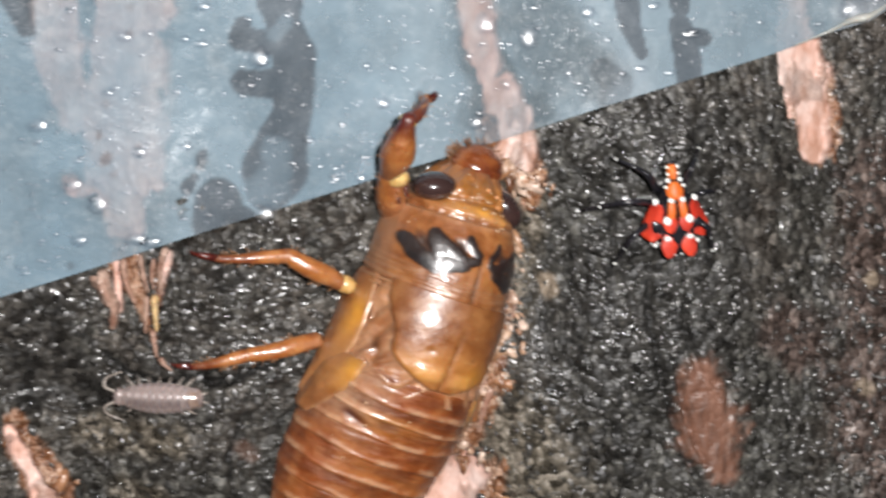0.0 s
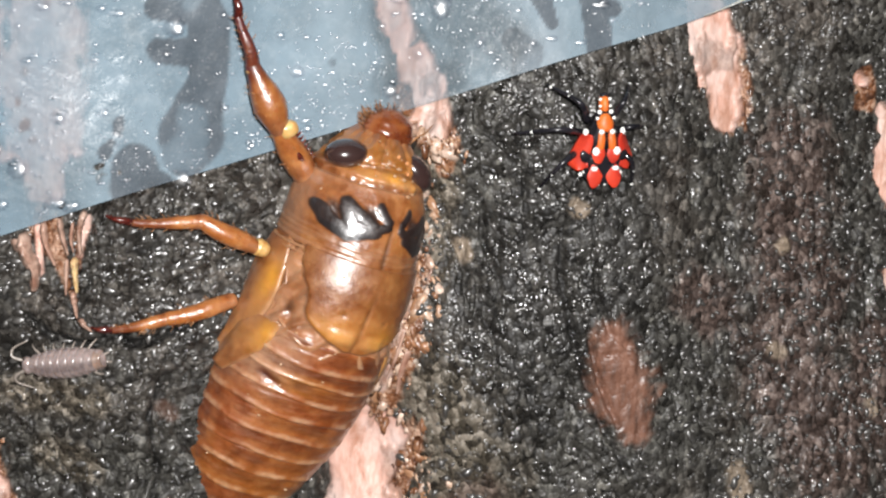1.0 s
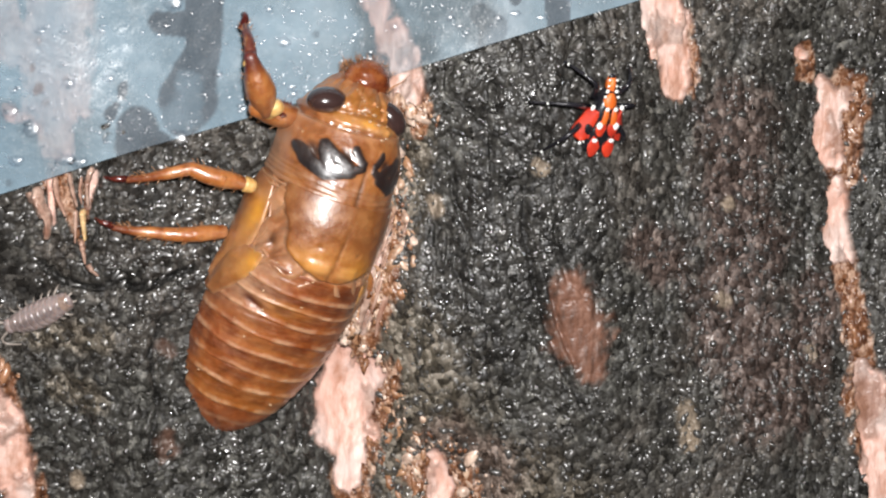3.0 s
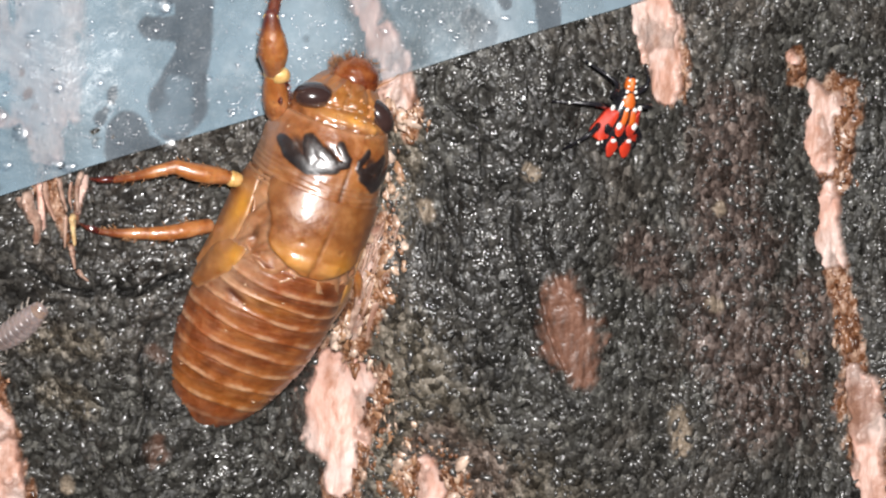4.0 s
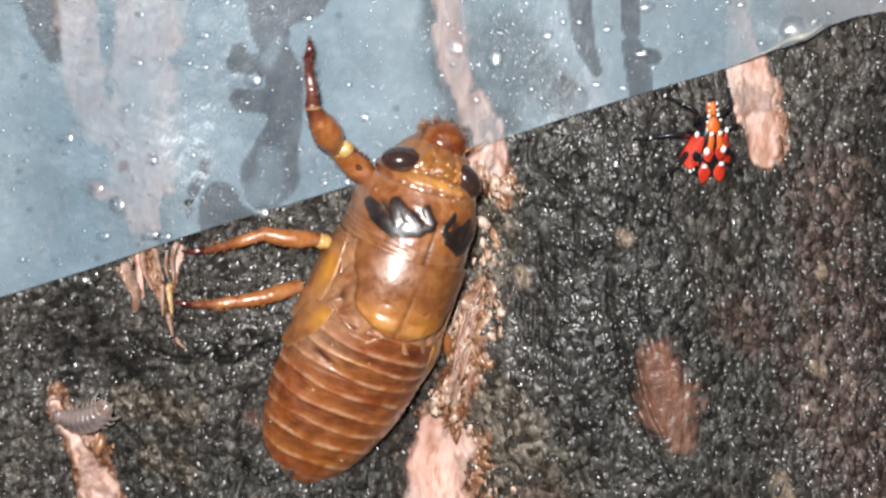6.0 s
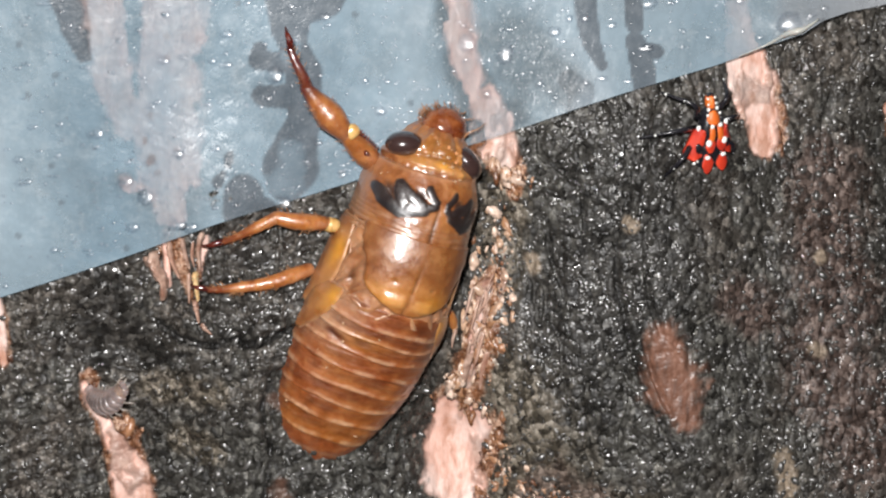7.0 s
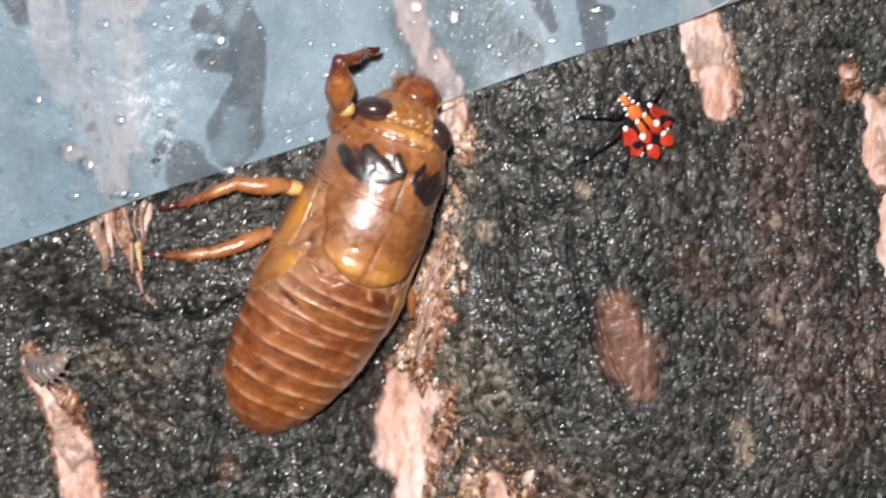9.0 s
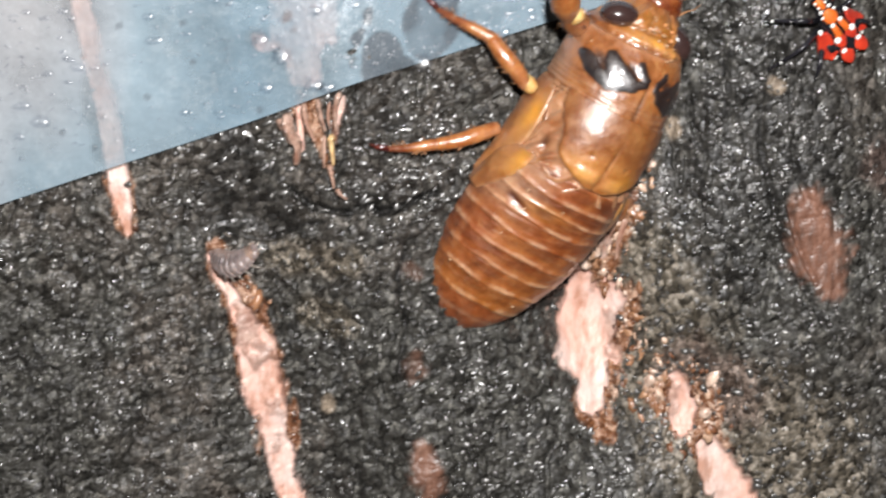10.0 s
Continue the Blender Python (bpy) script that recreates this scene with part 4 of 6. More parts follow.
def shell_ring(name, f0, f1, rows, sides, shape, material, label="", parent=CICADA):
    """A closed stretch of shell; shape(f, a, t) gives the lift and the colour weights."""
    a = np.linspace(-np.pi, np.pi, sides, endpoint=False)
    rings, cols = [], {"rim": [], "mark": [], "yellow": []}
    for t in np.linspace(0, 1, rows):
        f = f0(a) + (f1(a) - f0(a)) * t
        lift, tint = shape(f, a, t)
        rings.append(body_point(f, a, lift))
        for key in cols:
            cols[key].append(np.clip(tint.get(key, 0.0) + 0 * a, 0, 1))
    v, faces = loft(rings)
    return part(name, (v, faces), material, parent, label, {k: np.concatenate(c) for k, c in cols.items()})


def abdomen():
    cuts = [1.70, 1.53, 1.41, 1.26, 1.09, 0.91, 0.74, 0.56, 0.36, -0.06]
    for n, (front, back) in enumerate(zip(cuts, cuts[1:])):
        last = n == len(cuts) - 2

        def shape(f, a, t, n=n, last=last):
            # t runs from the rear rim to the front edge that slips under the ring before
            if last:
                return 0.002 + 0.006 * fbm(a * 6, f * 20, 3, 33), {"rim": 0.35 * bell(t, 0.55, 0.05) + 0.4 * fbm(a * 7, f * 15, 3, 31), "mark": 0.25 * smooth(0.7, 1.0, t)}
            jag = 0.10 * fbm(a * 14 + n, 0 * a + n, 3, 7)
            u = t + jag
            lift = 0.009 * (1 - t) + 0.006 * bell(u, 0.13, 0.06) - 0.024 * smooth(0.07, 0.0, t) + 0.012 * fbm(a * 5 + n, f * 24, 3, 13) + 0.007 * fbm(a * 2 + n, f * 90, 2, 15) * smooth(0.35, 0.6, t)
            lift = lift * (0.30 + 0.70 * smooth(1.5, 0.7, np.abs(a)))
            patchy = np.clip(0.42 + 2.6 * fbm(a * 5 + n * 3, f * 6, 3, 17), 0, 1)
            line = smooth(0.03, 0.10, u) * smooth(0.34, 0.20, u)
            rim = 0.80 * line * patchy + 0.40 * bell(u, 0.62, 0.05) * np.clip(1.4 * fbm(a * 4 + n, 0 * a + n, 3, 19) + 0.2, 0, 1) + 0.25 * fbm(a * 7, f * 12 + n, 3, 20)
            # the second term paints a whitish wet haze on the upper left rings
            rim = rim * (0.60 + 1.4 * np.clip(0.3 + fbm(a * 22 + n, f * 40, 3, 21), 0, 1)) + (0.55 + 1.2 * fbm(a * 9, f * 20, 4, 22)) * smooth(1.05, 1.40, f) * smooth(-0.15, -0.65, a)
            # dark red front bands; the last term paints shade at the rear lip
            mark = 0.55 * smooth(0.30, 0.55, t) * (0.55 + 0.15 * (n % 3) + 1.6 * fbm(a * 4 + n, f * 9, 3, 9)) + 0.06 * (n % 2) + 0.25 * smooth(0.04, 0.0, t)
            # a wet hollow beside the third ring, sunk and with its shade painted dark
            pit = bell(a, -0.60, 0.16) * bell(f, 1.30 + 0.16 * (a + 0.6) * -1, 0.032)
            return lift - 0.022 * pit, {"rim": rim * (1 - pit), "mark": mark * (1 - 0.5 * smooth(0.7, 0.2, f)) + 0.55 * pit, "yellow": 0.10 * smooth(0.85, 0.30, f) + 0.25 * bell(a, -0.25, 0.3) * bell(f, 1.33, 0.08)}

        sag = lambda a: -0.065 * np.cos(a - 0.45) + 0.008 * np.sin(5 * a + 2 * n)
        low = (lambda a: back + 0 * a) if last else (lambda a: back - 0.02 + sag(a))
        shell_ring("abdomen_segment", low, lambda a: front + 0.03 + sag(a), 26, 150, shape, BELLY)


def thorax():
    # the U-shaped shield of the middle thorax with its split seam, two pale pads at its rear edge, and soft wet skin round it
    def shape(f, a, t):
        b = a - MIDDLE
        half = 0.98 * smooth(1.66, 1.92, f) ** 0.55 * 0.74 + 0.30 * smooth(1.95, 2.30, f)
        half = half + 0.012 * np.sin(f * 60) * smooth(2.0, 2.2, f)
        inside = smooth(0.045, -0.015, np.abs(b) - half) * smooth(1.672, 1.70, f)
        seam = bell(b + 0.10 * (2.1 - f), 0, 0.016) * smooth(2.25, 2.0, f)
        lobes = np.exp(-((np.abs(b) - 0.20) / 0.15) ** 4 - ((f - 1.795) / 0.055) ** 4)
        spots = bell(np.abs(b), 0.27, 0.035) * bell(f, 1.965, 0.022)
        out = (1 - inside) * smooth(1.5, 1.2, np.abs(a))
        wrinkle = 0.034 * fbm(a * 5 + 2 * f, f * 9, 4, 41) + 0.019 * np.sin(34 * (np.abs(b) * 0.5 + (f - 1.7) * 0.75) + 6 * fbm(a * 3, f * 3, 2, 43))
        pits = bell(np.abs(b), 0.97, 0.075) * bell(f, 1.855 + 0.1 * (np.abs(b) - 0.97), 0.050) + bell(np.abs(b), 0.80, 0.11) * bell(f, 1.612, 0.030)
        lift = 0.036 * inside + 0.016 * lobes - 0.016 * seam * inside - 0.012 * spots + out * (wrinkle - 0.012) - 0.030 * pits
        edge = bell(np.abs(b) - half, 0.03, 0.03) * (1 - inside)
        # pits and edge paint shade into the hollows and below the shield's rim
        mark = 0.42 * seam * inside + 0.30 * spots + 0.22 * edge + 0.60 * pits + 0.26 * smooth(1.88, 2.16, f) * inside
        rim = 0.42 * lobes + 0.62 * out * (1 - pits) * np.clip(0.7 + 2 * fbm(a * 6, f * 9, 3, 47), 0, 1) - 0.30 * bell(np.abs(b), 0.5, 0.3) * bell(f, 2.12, 0.15)
        yellow = 0.35 * bell(np.abs(b), 0.40, 0.26) * bell(f, 1.84, 0.10) * inside + 0.28 * lobes
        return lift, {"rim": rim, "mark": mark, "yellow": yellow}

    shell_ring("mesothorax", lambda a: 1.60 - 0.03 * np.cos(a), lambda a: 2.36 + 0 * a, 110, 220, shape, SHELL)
    # folds of the collar between the two shields
    for f0, size, drop in ((2.315, 0.015, 0.012), (2.275, 0.011, 0.008)):
        aa = np.linspace(-1.75, 1.75, 90)
        line = body_point(f0 - 0.02 * np.cos(aa) + 0.010 * np.sin(aa * 5) + 0.014 * fbm(aa * 5, 0 * aa + f0 * 9, 3, 5), aa, drop * np.ones(90))
        v, f = tube(line, size * (0.7 + 1.2 * np.abs(fbm(aa * 6, 0 * aa + f0 * 7, 3, 6))), 8, 0.6)
        part("collar_fold", (v, f), SHELL, CICADA, "", zero_attrs(len(v), rim=np.full(len(v), 0.5)))


def pronotum():
    # the dark mark of one side: a base with three blunt fingers, the hollows between them red-brown
    fingers = (((-0.435, 2.640), (-0.395, 2.580), 0.056), ((-0.395, 2.580), (-0.270, 2.545), 0.060), ((-0.270, 2.545), (-0.060, 2.615), 0.058), ((-0.060, 2.615), (0.030, 2.665), 0.034),
               ((-0.290, 2.745), (-0.190, 2.690), 0.052), ((-0.190, 2.690), (-0.080, 2.640), 0.048), ((-0.285, 2.720), (-0.255, 2.580), 0.050), ((-0.050, 2.785), (0.030, 2.700), 0.036))

    def shape(f, a, t):
        b = a - MIDDLE
        x = body_point(f, a)[..., 0] * 1.08
        x = np.where(x > 0.092, 0.092 - 1.4 * (x - 0.092), x)
        blot, swell = 0 * a, 0 * a
        for p, q, w in fingers:
            d = from_segment(x, f, p, q)[0] + 0.018 * fbm(x * 16, f * 16, 3, 5)
            blot = np.maximum(blot, smooth(w * 1.12, w * 0.86, d))
            swell = np.maximum(swell, np.clip(1 - (d / (1.2 * w)) ** 2, 0, 1))
        gap = np.exp(-((x + 0.358) / 0.050) ** 4 - ((f - 2.650) / 0.085) ** 4) + np.exp(-((x + 0.115) / 0.060) ** 4 - ((f - 2.705) / 0.065) ** 4)
        groove = bell(b, 0.0, 0.030) * smooth(2.80, 2.55, f)
        lines = smooth(2.52, 2.46, f) * smooth(2.33, 2.36, f)
        lift = 0.014 + 0.032 * bell(f, 2.70, 0.17) - 0.045 * smooth(0.95, 1.0, t) - 0.030 * smooth(0.05, 0.0, t) + 0.012 * swell - 0.012 * gap * (1 - blot) - 0.007 * groove
        lift = lift + lines * (0.002 * np.sin(f * 150 + 9 * fbm(a * 2, f * 5, 2, 51)) + 0.007 * fbm(a * 2.5, f * 26, 3, 53)) + 0.012 * fbm(a * 7, f * 14, 3, 55) * (1 - 0.6 * blot)
        mark = 0.97 * blot + 0.50 * groove + 0.86 * np.minimum(1, gap) * (1 - blot) + 0.16 * smooth(2.60, 2.45, f)
        rim = 0.30 * smooth(0.88, 0.97, t) + 0.45 * lines * np.clip(0.4 + 2 * fbm(a * 3, f * 40, 3, 57), 0, 1) + 0.35 * smooth(1.0, 1.3, np.abs(a))
        return lift, {"mark": mark, "rim": rim * (1 - blot)}

    shell_ring("pronotum", lambda a: 2.325 - 0.02 * np.cos(a), lambda a: 2.93 + 0.03 * np.clip(a, -1.2, 1.2), 110, 280, shape, SHELL, "amber neck shield with glossy black marks")


def head():
    def shape(f, a, t):
        b = a - 0.06
        brow = 0.034 * bell(np.abs(b), 0.60, 0.20) * bell(f, 3.13, 0.07)
        ridge = 0.020 * bell(f, 2.965 + 0.02 * b, 0.028) - 0.022 * bell(f, 3.025 + 0.03 * np.cos(3 * b), 0.020)
        lumps = 0.036 * fbm(a * 6, f * 16, 3, 61) + 0.022 * fbm(a * 14, f * 34, 2, 63)
        crown = 0.022 * bell(b, 0.0, 0.26) * bell(f, 3.14, 0.07) - 0.018 * bell(np.abs(b), 0.30, 0.05) * smooth(3.02, 3.1, f)
        rim = 0.40 * bell(f, 2.97, 0.03) * smooth(0.9, 0.5, np.abs(b)) + 0.5 * fbm(a * 6, f * 16, 3, 65)
        mark = 0.40 * bell(t, 0.06, 0.04) + 0.28 * bell(f, 3.035, 0.016) * smooth(0.9, 0.4, np.abs(b)) + 0.25 * bell(np.abs(b), 0.30, 0.04) * smooth(3.04, 3.1, f)
        yellow = 0.16 * smooth(2.93, 3.0, f) * smooth(3.28, 3.15, f) + 0.55 * bell(b, -0.02, 0.16) * bell(f, 2.995, 0.035) + 0.25 * bell(np.abs(b), 0.42, 0.2) * bell(f, 2.97, 0.04)
        return brow + ridge + lumps + crown, {"rim": rim, "mark": mark, "yellow": yellow}

    shell_ring("head", lambda a: 2.87 + 0.03 * np.clip(a, -1.2, 1.2), lambda a: 3.37 + 0 * a, 70, 140, shape, SHELL)
    # bulging ribbed face
    v, f = ellipsoid((0, 0, 0), (0.205, 0.195, 0.195), 60, 40)
    v = v * (1 + 0.022 * np.sin(v[:, [1]] * 70) * smooth(0.0, 0.10, np.abs(v[:, [0]])) + 0.05 * fbm(v[:, [0]] * 14, v[:, [1]] * 14 + v[:, [2]] * 9, 3, 67)) + (0.015, 3.26, 0.235)
    part("face", (v, f), FACE, CICADA, "red-brown bulging face")
    for s in (-1, 1):
        v, f = ellipsoid((0, 0, 0), (0.108, 0.168, 0.138), 40, 26)
        turn = -1.28 if s < 0 else 0.95
        v = v @ np.array([[math.cos(turn), math.sin(turn), 0], [-math.sin(turn), math.cos(turn), 0], [0, 0, 1]]) + ((-0.325, 3.06, 0.43) if s < 0 else (0.262, 3.06, 0.41))
        part("eye", (v, f), EYE, CICADA, "glossy dark brown eye")
        line = bezier([(0.17, 3.24, 0.34), (0.22, 3.31, 0.33), (0.30, 3.36, 0.28), (0.37, 3.42, 0.20)] if s > 0 else [(-0.10, 3.26, 0.16), (-0.13, 3.30, 0.10), (-0.15, 3.33, 0.02)], 6)
        part("antenna", tube(line, np.linspace(0.010, 0.003, len(line)), 8), HAIR, CICADA)
    for x, f0 in ((0.035, 3.16), (0.125, 3.13), (0.12, 3.06)):
        top = body_point(np.array([f0]), np.array([x / 0.42]), 0.030)[0]
        part("ocellus", ellipsoid(tuple(top), (0.015, 0.016, 0.011), 14, 10), OCELLUS, CICADA, "small orange simple eye")
    rnd, hairs = random.Random(3), []
    for n in range(70):
        ang, up = rnd.choice((rnd.uniform(-1.7, -0.6), rnd.uniform(-1.7, -0.6), rnd.uniform(-1.4, 1.0))), rnd.uniform(-0.4, 0.4)
        base = np.array([0.015 + 0.20 * math.sin(ang), 3.27 + 0.19 * math.cos(ang) * math.cos(up), 0.22 + 0.19 * math.sin(up)])
        tip = base + np.array([0.05 * math.sin(ang) + rnd.gauss(0, 0.018), rnd.uniform(0.015, 0.06), rnd.uniform(-0.01, 0.05)])
        hairs.append(tube([base, (base + tip) / 2 + (rnd.gauss(0, 0.008), 0, 0.008), tip], (0.0036, 0.0028, 0.0012), 4))
    part("bristles", join(*hairs), HAIR, CICADA, "short brown bristles on the face")


def wing_pad(side, root, tip, inner, outer, lift, glow, name):
    """A folded wing bud on the side of the body: inner(f) is its free edge towards the back, and it narrows to the flank at its tip."""
    rows, cols = 44, 40
    out, under, rim, yel, mark = [], [], [], [], []
    s = np.linspace(0, 1, cols)
    for t in np.linspace(0, 1, rows):
        f = root + (tip - root) * t + 0 * s
        a0 = np.interp(t, np.linspace(0, 1, len(inner)), inner)
        ang = a0 + (max(outer, a0 + 0.05) - a0) * s
        fade = min(1.0, t / 0.25) * min(1.0, (1 - t) / 0.06 + 0.15)
        swell = lift * smooth(0.0, 0.30, s) * (0.75 + 0.25 * np.cos(s * 2.6)) * (0.35 + 0.65 * fade) + 0.010 * smooth(0.0, 0.04, s) * fade
        swell = swell + 0.012 * fbm(ang * 4, f * 6, 3, 71) + 0.005 * np.sin(ang * 22 + f * 6) * smooth(0.2, 0.5, s) * fade
        out.append(body_point(f, side * ang + (MIDDLE if side > 0 else 0) * 0.5, 0.006 + swell))
        under.append(body_point(f, side * ang + (MIDDLE if side > 0 else 0) * 0.5, -0.020 + 0 * s))
        gold = 0.62 * (1 + 1.2 * fbm(ang * 9, f * 11, 3, 77)) * np.exp(-((ang - glow[0]) / glow[2]) ** 2 - ((f - glow[1]) / glow[3]) ** 2)
        rim.append(np.clip(0.10 + 0.40 * smooth(0.07, 0.0, s) + 0.6 * fbm(ang * 5, f * 7, 3, 73) + 0.25 * smooth(0.45, 0.9, s), 0, 1))
        yel.append(np.clip(gold, 0, 1))
        mark.append(np.clip(0.10 + 0.25 * fbm(ang * 6, f * 9, 3, 75), 0, 1))
    n, c = rows * cols, cols
    faces = grid_faces(rows, cols, False, side > 0) + [tuple(i + n for i in q) for q in grid_faces(rows, cols, False, side < 0)]
    edge = [j for j in range(c)] + [i * c + c - 1 for i in range(1, rows)] + [(rows - 1) * c + j for j in range(c - 2, -1, -1)] + [i * c for i in range(rows - 2, 0, -1)]
    for p, q in zip(edge, edge[1:] + edge[:1]):
        faces.append((q, p, p + n, q + n) if side < 0 else (p, q, q + n, p + n))
    both = lambda rows_: np.tile(np.concatenate(rows_), 2)
    part(name, (np.concatenate(out + under), faces), SHELL, CICADA, "amber wing bud with an orange root", {"rim": both(rim), "yellow": both(yel), "mark": both(mark)})


abdomen()
thorax()
pronotum()
head()
for side in (-1, 1):
    wing_pad(side, 1.72, 1.20, (0.84, 0.86, 0.94, 1.10, 1.34), 2.2, 0.030, (0.97, 1.60, 0.13, 0.13), "hind_wing_pad")
    wing_pad(side, 2.30, 1.27, (1.22, 1.14, 1.10, 1.12, 1.22, 1.42, 1.66), 2.3, 0.050 if side < 0 else 0.02, (1.24, 1.97, 0.13, 0.19), "fore_wing_pad")

# folds of soft skin between the back shield, the wing buds and the first rings
for side in (-1, 1):
    for points, size in (([(1.06, 1.78), (0.86, 1.73), (0.70, 1.68), (0.45, 1.62), (0.15, 1.60)], 0.020), ([(1.02, 1.70), (0.80, 1.665), (0.60, 1.63)], 0.015),
                         ([(1.16, 2.12), (1.08, 2.02), (1.06, 1.92), (1.12, 1.80)], 0.014), ([(0.92, 1.52), (0.75, 1.49), (0.45, 1.52), (0.1, 1.50)], 0.016), ([(1.15, 1.42), (0.92, 1.46), (0.72, 1.40), (0.5, 1.34)], 0.014)):
        path = np.array([(p[0], p[1], 0.0) for p in points])
        path = bezier(path, 8) if len(points) == 4 else np.stack([np.interp(np.linspace(0, 1, 40), np.linspace(0, 1, len(points)), path[:, c]) for c in range(3)], 1)
        path = np.array(path)
        path = path[path[:, 0] > (0.55 if side > 0 else 0.25)]
        m = len(path)
        wig = 0.012 * fbm(np.linspace(0, 5, m), np.full(m, points[0][1] * 9), 3, 81)
        line = body_point(path[:, 1] + wig, side * path[:, 0] + MIDDLE * 0.5, -0.007 * np.ones(m))
        v, f = tube(line, 0.85 * size * (1 + 1.2 * fbm(np.linspace(0, 6, m), np.full(m, points[0][0] * 11), 3, 82)) * np.sin(np.clip(np.linspace(0, 1, m) * 0.94 + 0.03, 0, 1) * np.pi) ** 0.5, 8, 0.7)
        part("skin_fold", (v, f), SHELL, CICADA, "", zero_attrs(len(v), rim=np.full(len(v), 0.4)))

# small beads of water on the back
rnd = random.Random(12)
for n in range(40):
    f0, a0 = (rnd.uniform(2.90, 3.22), rnd.gauss(0.0, 0.35)) if n < 22 else (rnd.uniform(0.4, 2.9), rnd.gauss(-0.25, 0.5))
    r = rnd.choice((0.006, 0.008, 0.013))
    p = body_point(np.array([f0]), np.array([a0]), 0.030)[0]
    part("water_bead", ellipsoid(tuple(p), (r * rnd.uniform(0.8, 2.2), r, r * 0.7), 9, 6), BEAD, CICADA, "tiny bead of water")


# legs: each segment lies along its own y axis, from its joint at the origin
def leg_segment(name, length, radii, material, label="", bend=0.0, squash=1.0, dark_tip=False):
    t = np.linspace(0, 1, 26)
    r = np.interp(t, np.linspace(0, 1, len(radii)), radii)
    r = np.convolve(np.pad(r, 2, mode="edge"), (0.1, 0.2, 0.4, 0.2, 0.1), mode="valid")
    # round off both ends
    before, after = -radii[0] * np.array((0.80, 0.72, 0.50)) / length, 1 + radii[-1] * np.array((0.50, 0.72, 0.80)) / length
    r = np.concatenate([radii[0] * np.array((0.10, 0.50, 0.84)), r, radii[-1] * np.array((0.84, 0.50, 0.10))])
    t = np.concatenate([before, t, after])
    r = r * (1 + 0.16 * fbm(t * 5, np.full(len(t), length * 31), 3, 91))
    wave = np.sin(np.clip(t, 0, 1) * np.pi)
    line = np.stack([0.10 * bend * np.sin(np.clip(t, 0, 1) * 2 * np.pi), length * t, bend * wave], 1)
    v, f = tube(line, r, 16, squash)
    tt = np.repeat(t, 16)
    around = np.tile(np.arange(16), len(t))
    blotch = fbm(tt * 4 + length * 9, around * 0.35, 3, 93)
    tip = smooth(-0.45 if "fore" in name else 0.22, 0.30 if "fore" in name else 1.0, tt) if dark_tip else 0 * tt
    if name == "foreleg_femur":
        # the digging thigh darkens to red at its knee, its root and along its edges
        tip = 0.16 + 0.80 * smooth(0.66, 1.0, tt) + 0.45 * smooth(0.16, 0.0, tt) + 0.45 * np.abs(np.cos(around * np.pi / 8)) ** 6 * smooth(0.15, 0.5, tt)
    ob = part(name, (v, f), material, CICADA, label, zero_attrs(len(v), mark=np.clip((0.95 if "fore" in name else 0.7) * tip + 0.5 * blotch, 0, 1), rim=np.clip(0.25 * smooth(0.12, 0.0, tt) - 0.6 * blotch, 0, 0.6)) if material is LEG else None)
    if length > 0.3:
        rnd, hairs = random.Random(int(length * 1000)), []
        for n in range(26):
            u, turn = rnd.uniform(0.1, 0.98), rnd.uniform(0, 2 * math.pi)
            r0 = float(np.interp(u, np.linspace(0, 1, len(radii)), radii))
            away = np.array([math.cos(turn), 0.0, math.sin(turn)])
            base = np.array([0, length * u, bend * math.sin(u * math.pi)]) + away * r0 * 0.9
            hairs.append(tube([base, base + away * 0.02 + (0, 0.012, 0), base + away * rnd.uniform(0.025, 0.05) + (0, 0.035, 0)], (0.0040, 0.003, 0.0012), 4))
        part("bristles", join(*hairs), HAIR, ob)
    return ob


FORE_L = (0.440, 0.520, 0.560)
fore_coxa = leg_segment("foreleg_coxa", FORE_L[0], (0.10, 0.112, 0.100, 0.070), LEG)
fore_ring = leg_segment("foreleg_trochanter", 0.10, (0.070, 0.080, 0.070), JOINT, "pale yellow leg joint")
knob, knob_faces = ellipsoid((0, 0, 0), (0.078, 0.062, 0.060), 20, 14)
knob = np.sign(knob) * np.abs(knob / 0.078) ** 0.8 * 0.078 * (1 + 0.25 * fbm(knob[:, [0]] * 18, knob[:, [1]] * 18, 2, 99)) + (0.050, 0.045, 0.045)
part("joint_knob", (knob, knob_faces), JOINT, fore_ring, "pale yellow knob of the joint")
part("coxa_spot", ellipsoid((0.012, 0.20, 0.092), (0.030, 0.066, 0.017), 14, 8), CLAW, fore_coxa, "dark spot")
for n in range(8):
    y = 0.08 + 0.042 * n
    part("tooth", tube([(0.082, y, 0.02), (0.112, y + 0.006, 0.03), (0.132, y + 0.020, 0.036)], (0.017, 0.011, 0.003), 6), CLAW, fore_coxa, "dark red tooth")
fore_femur = leg_segment("foreleg_femur", FORE_L[1] + 0.02, (0.066, 0.104, 0.126, 0.114, 0.076, 0.058), LEG, "swollen amber digging thigh", 0.02)
fore_tibia = leg_segment("foreleg_tibia", FORE_L[2] * 0.72, (0.056, 0.050, 0.038, 0.028), LEG, "digging shin darkening to red-black", 0.05, 0.8, True)
part("joint_band", ellipsoid((0, -0.01, 0), (0.066, 0.026, 0.062), 18, 10), JOINT, fore_tibia, "pale joint band")
fore_claw = leg_segment("foreleg_claw", FORE_L[2] * 0.34, (0.036, 0.032, 0.020, 0.006), CLAW, "curved dark claw", 0.05, 0.8)

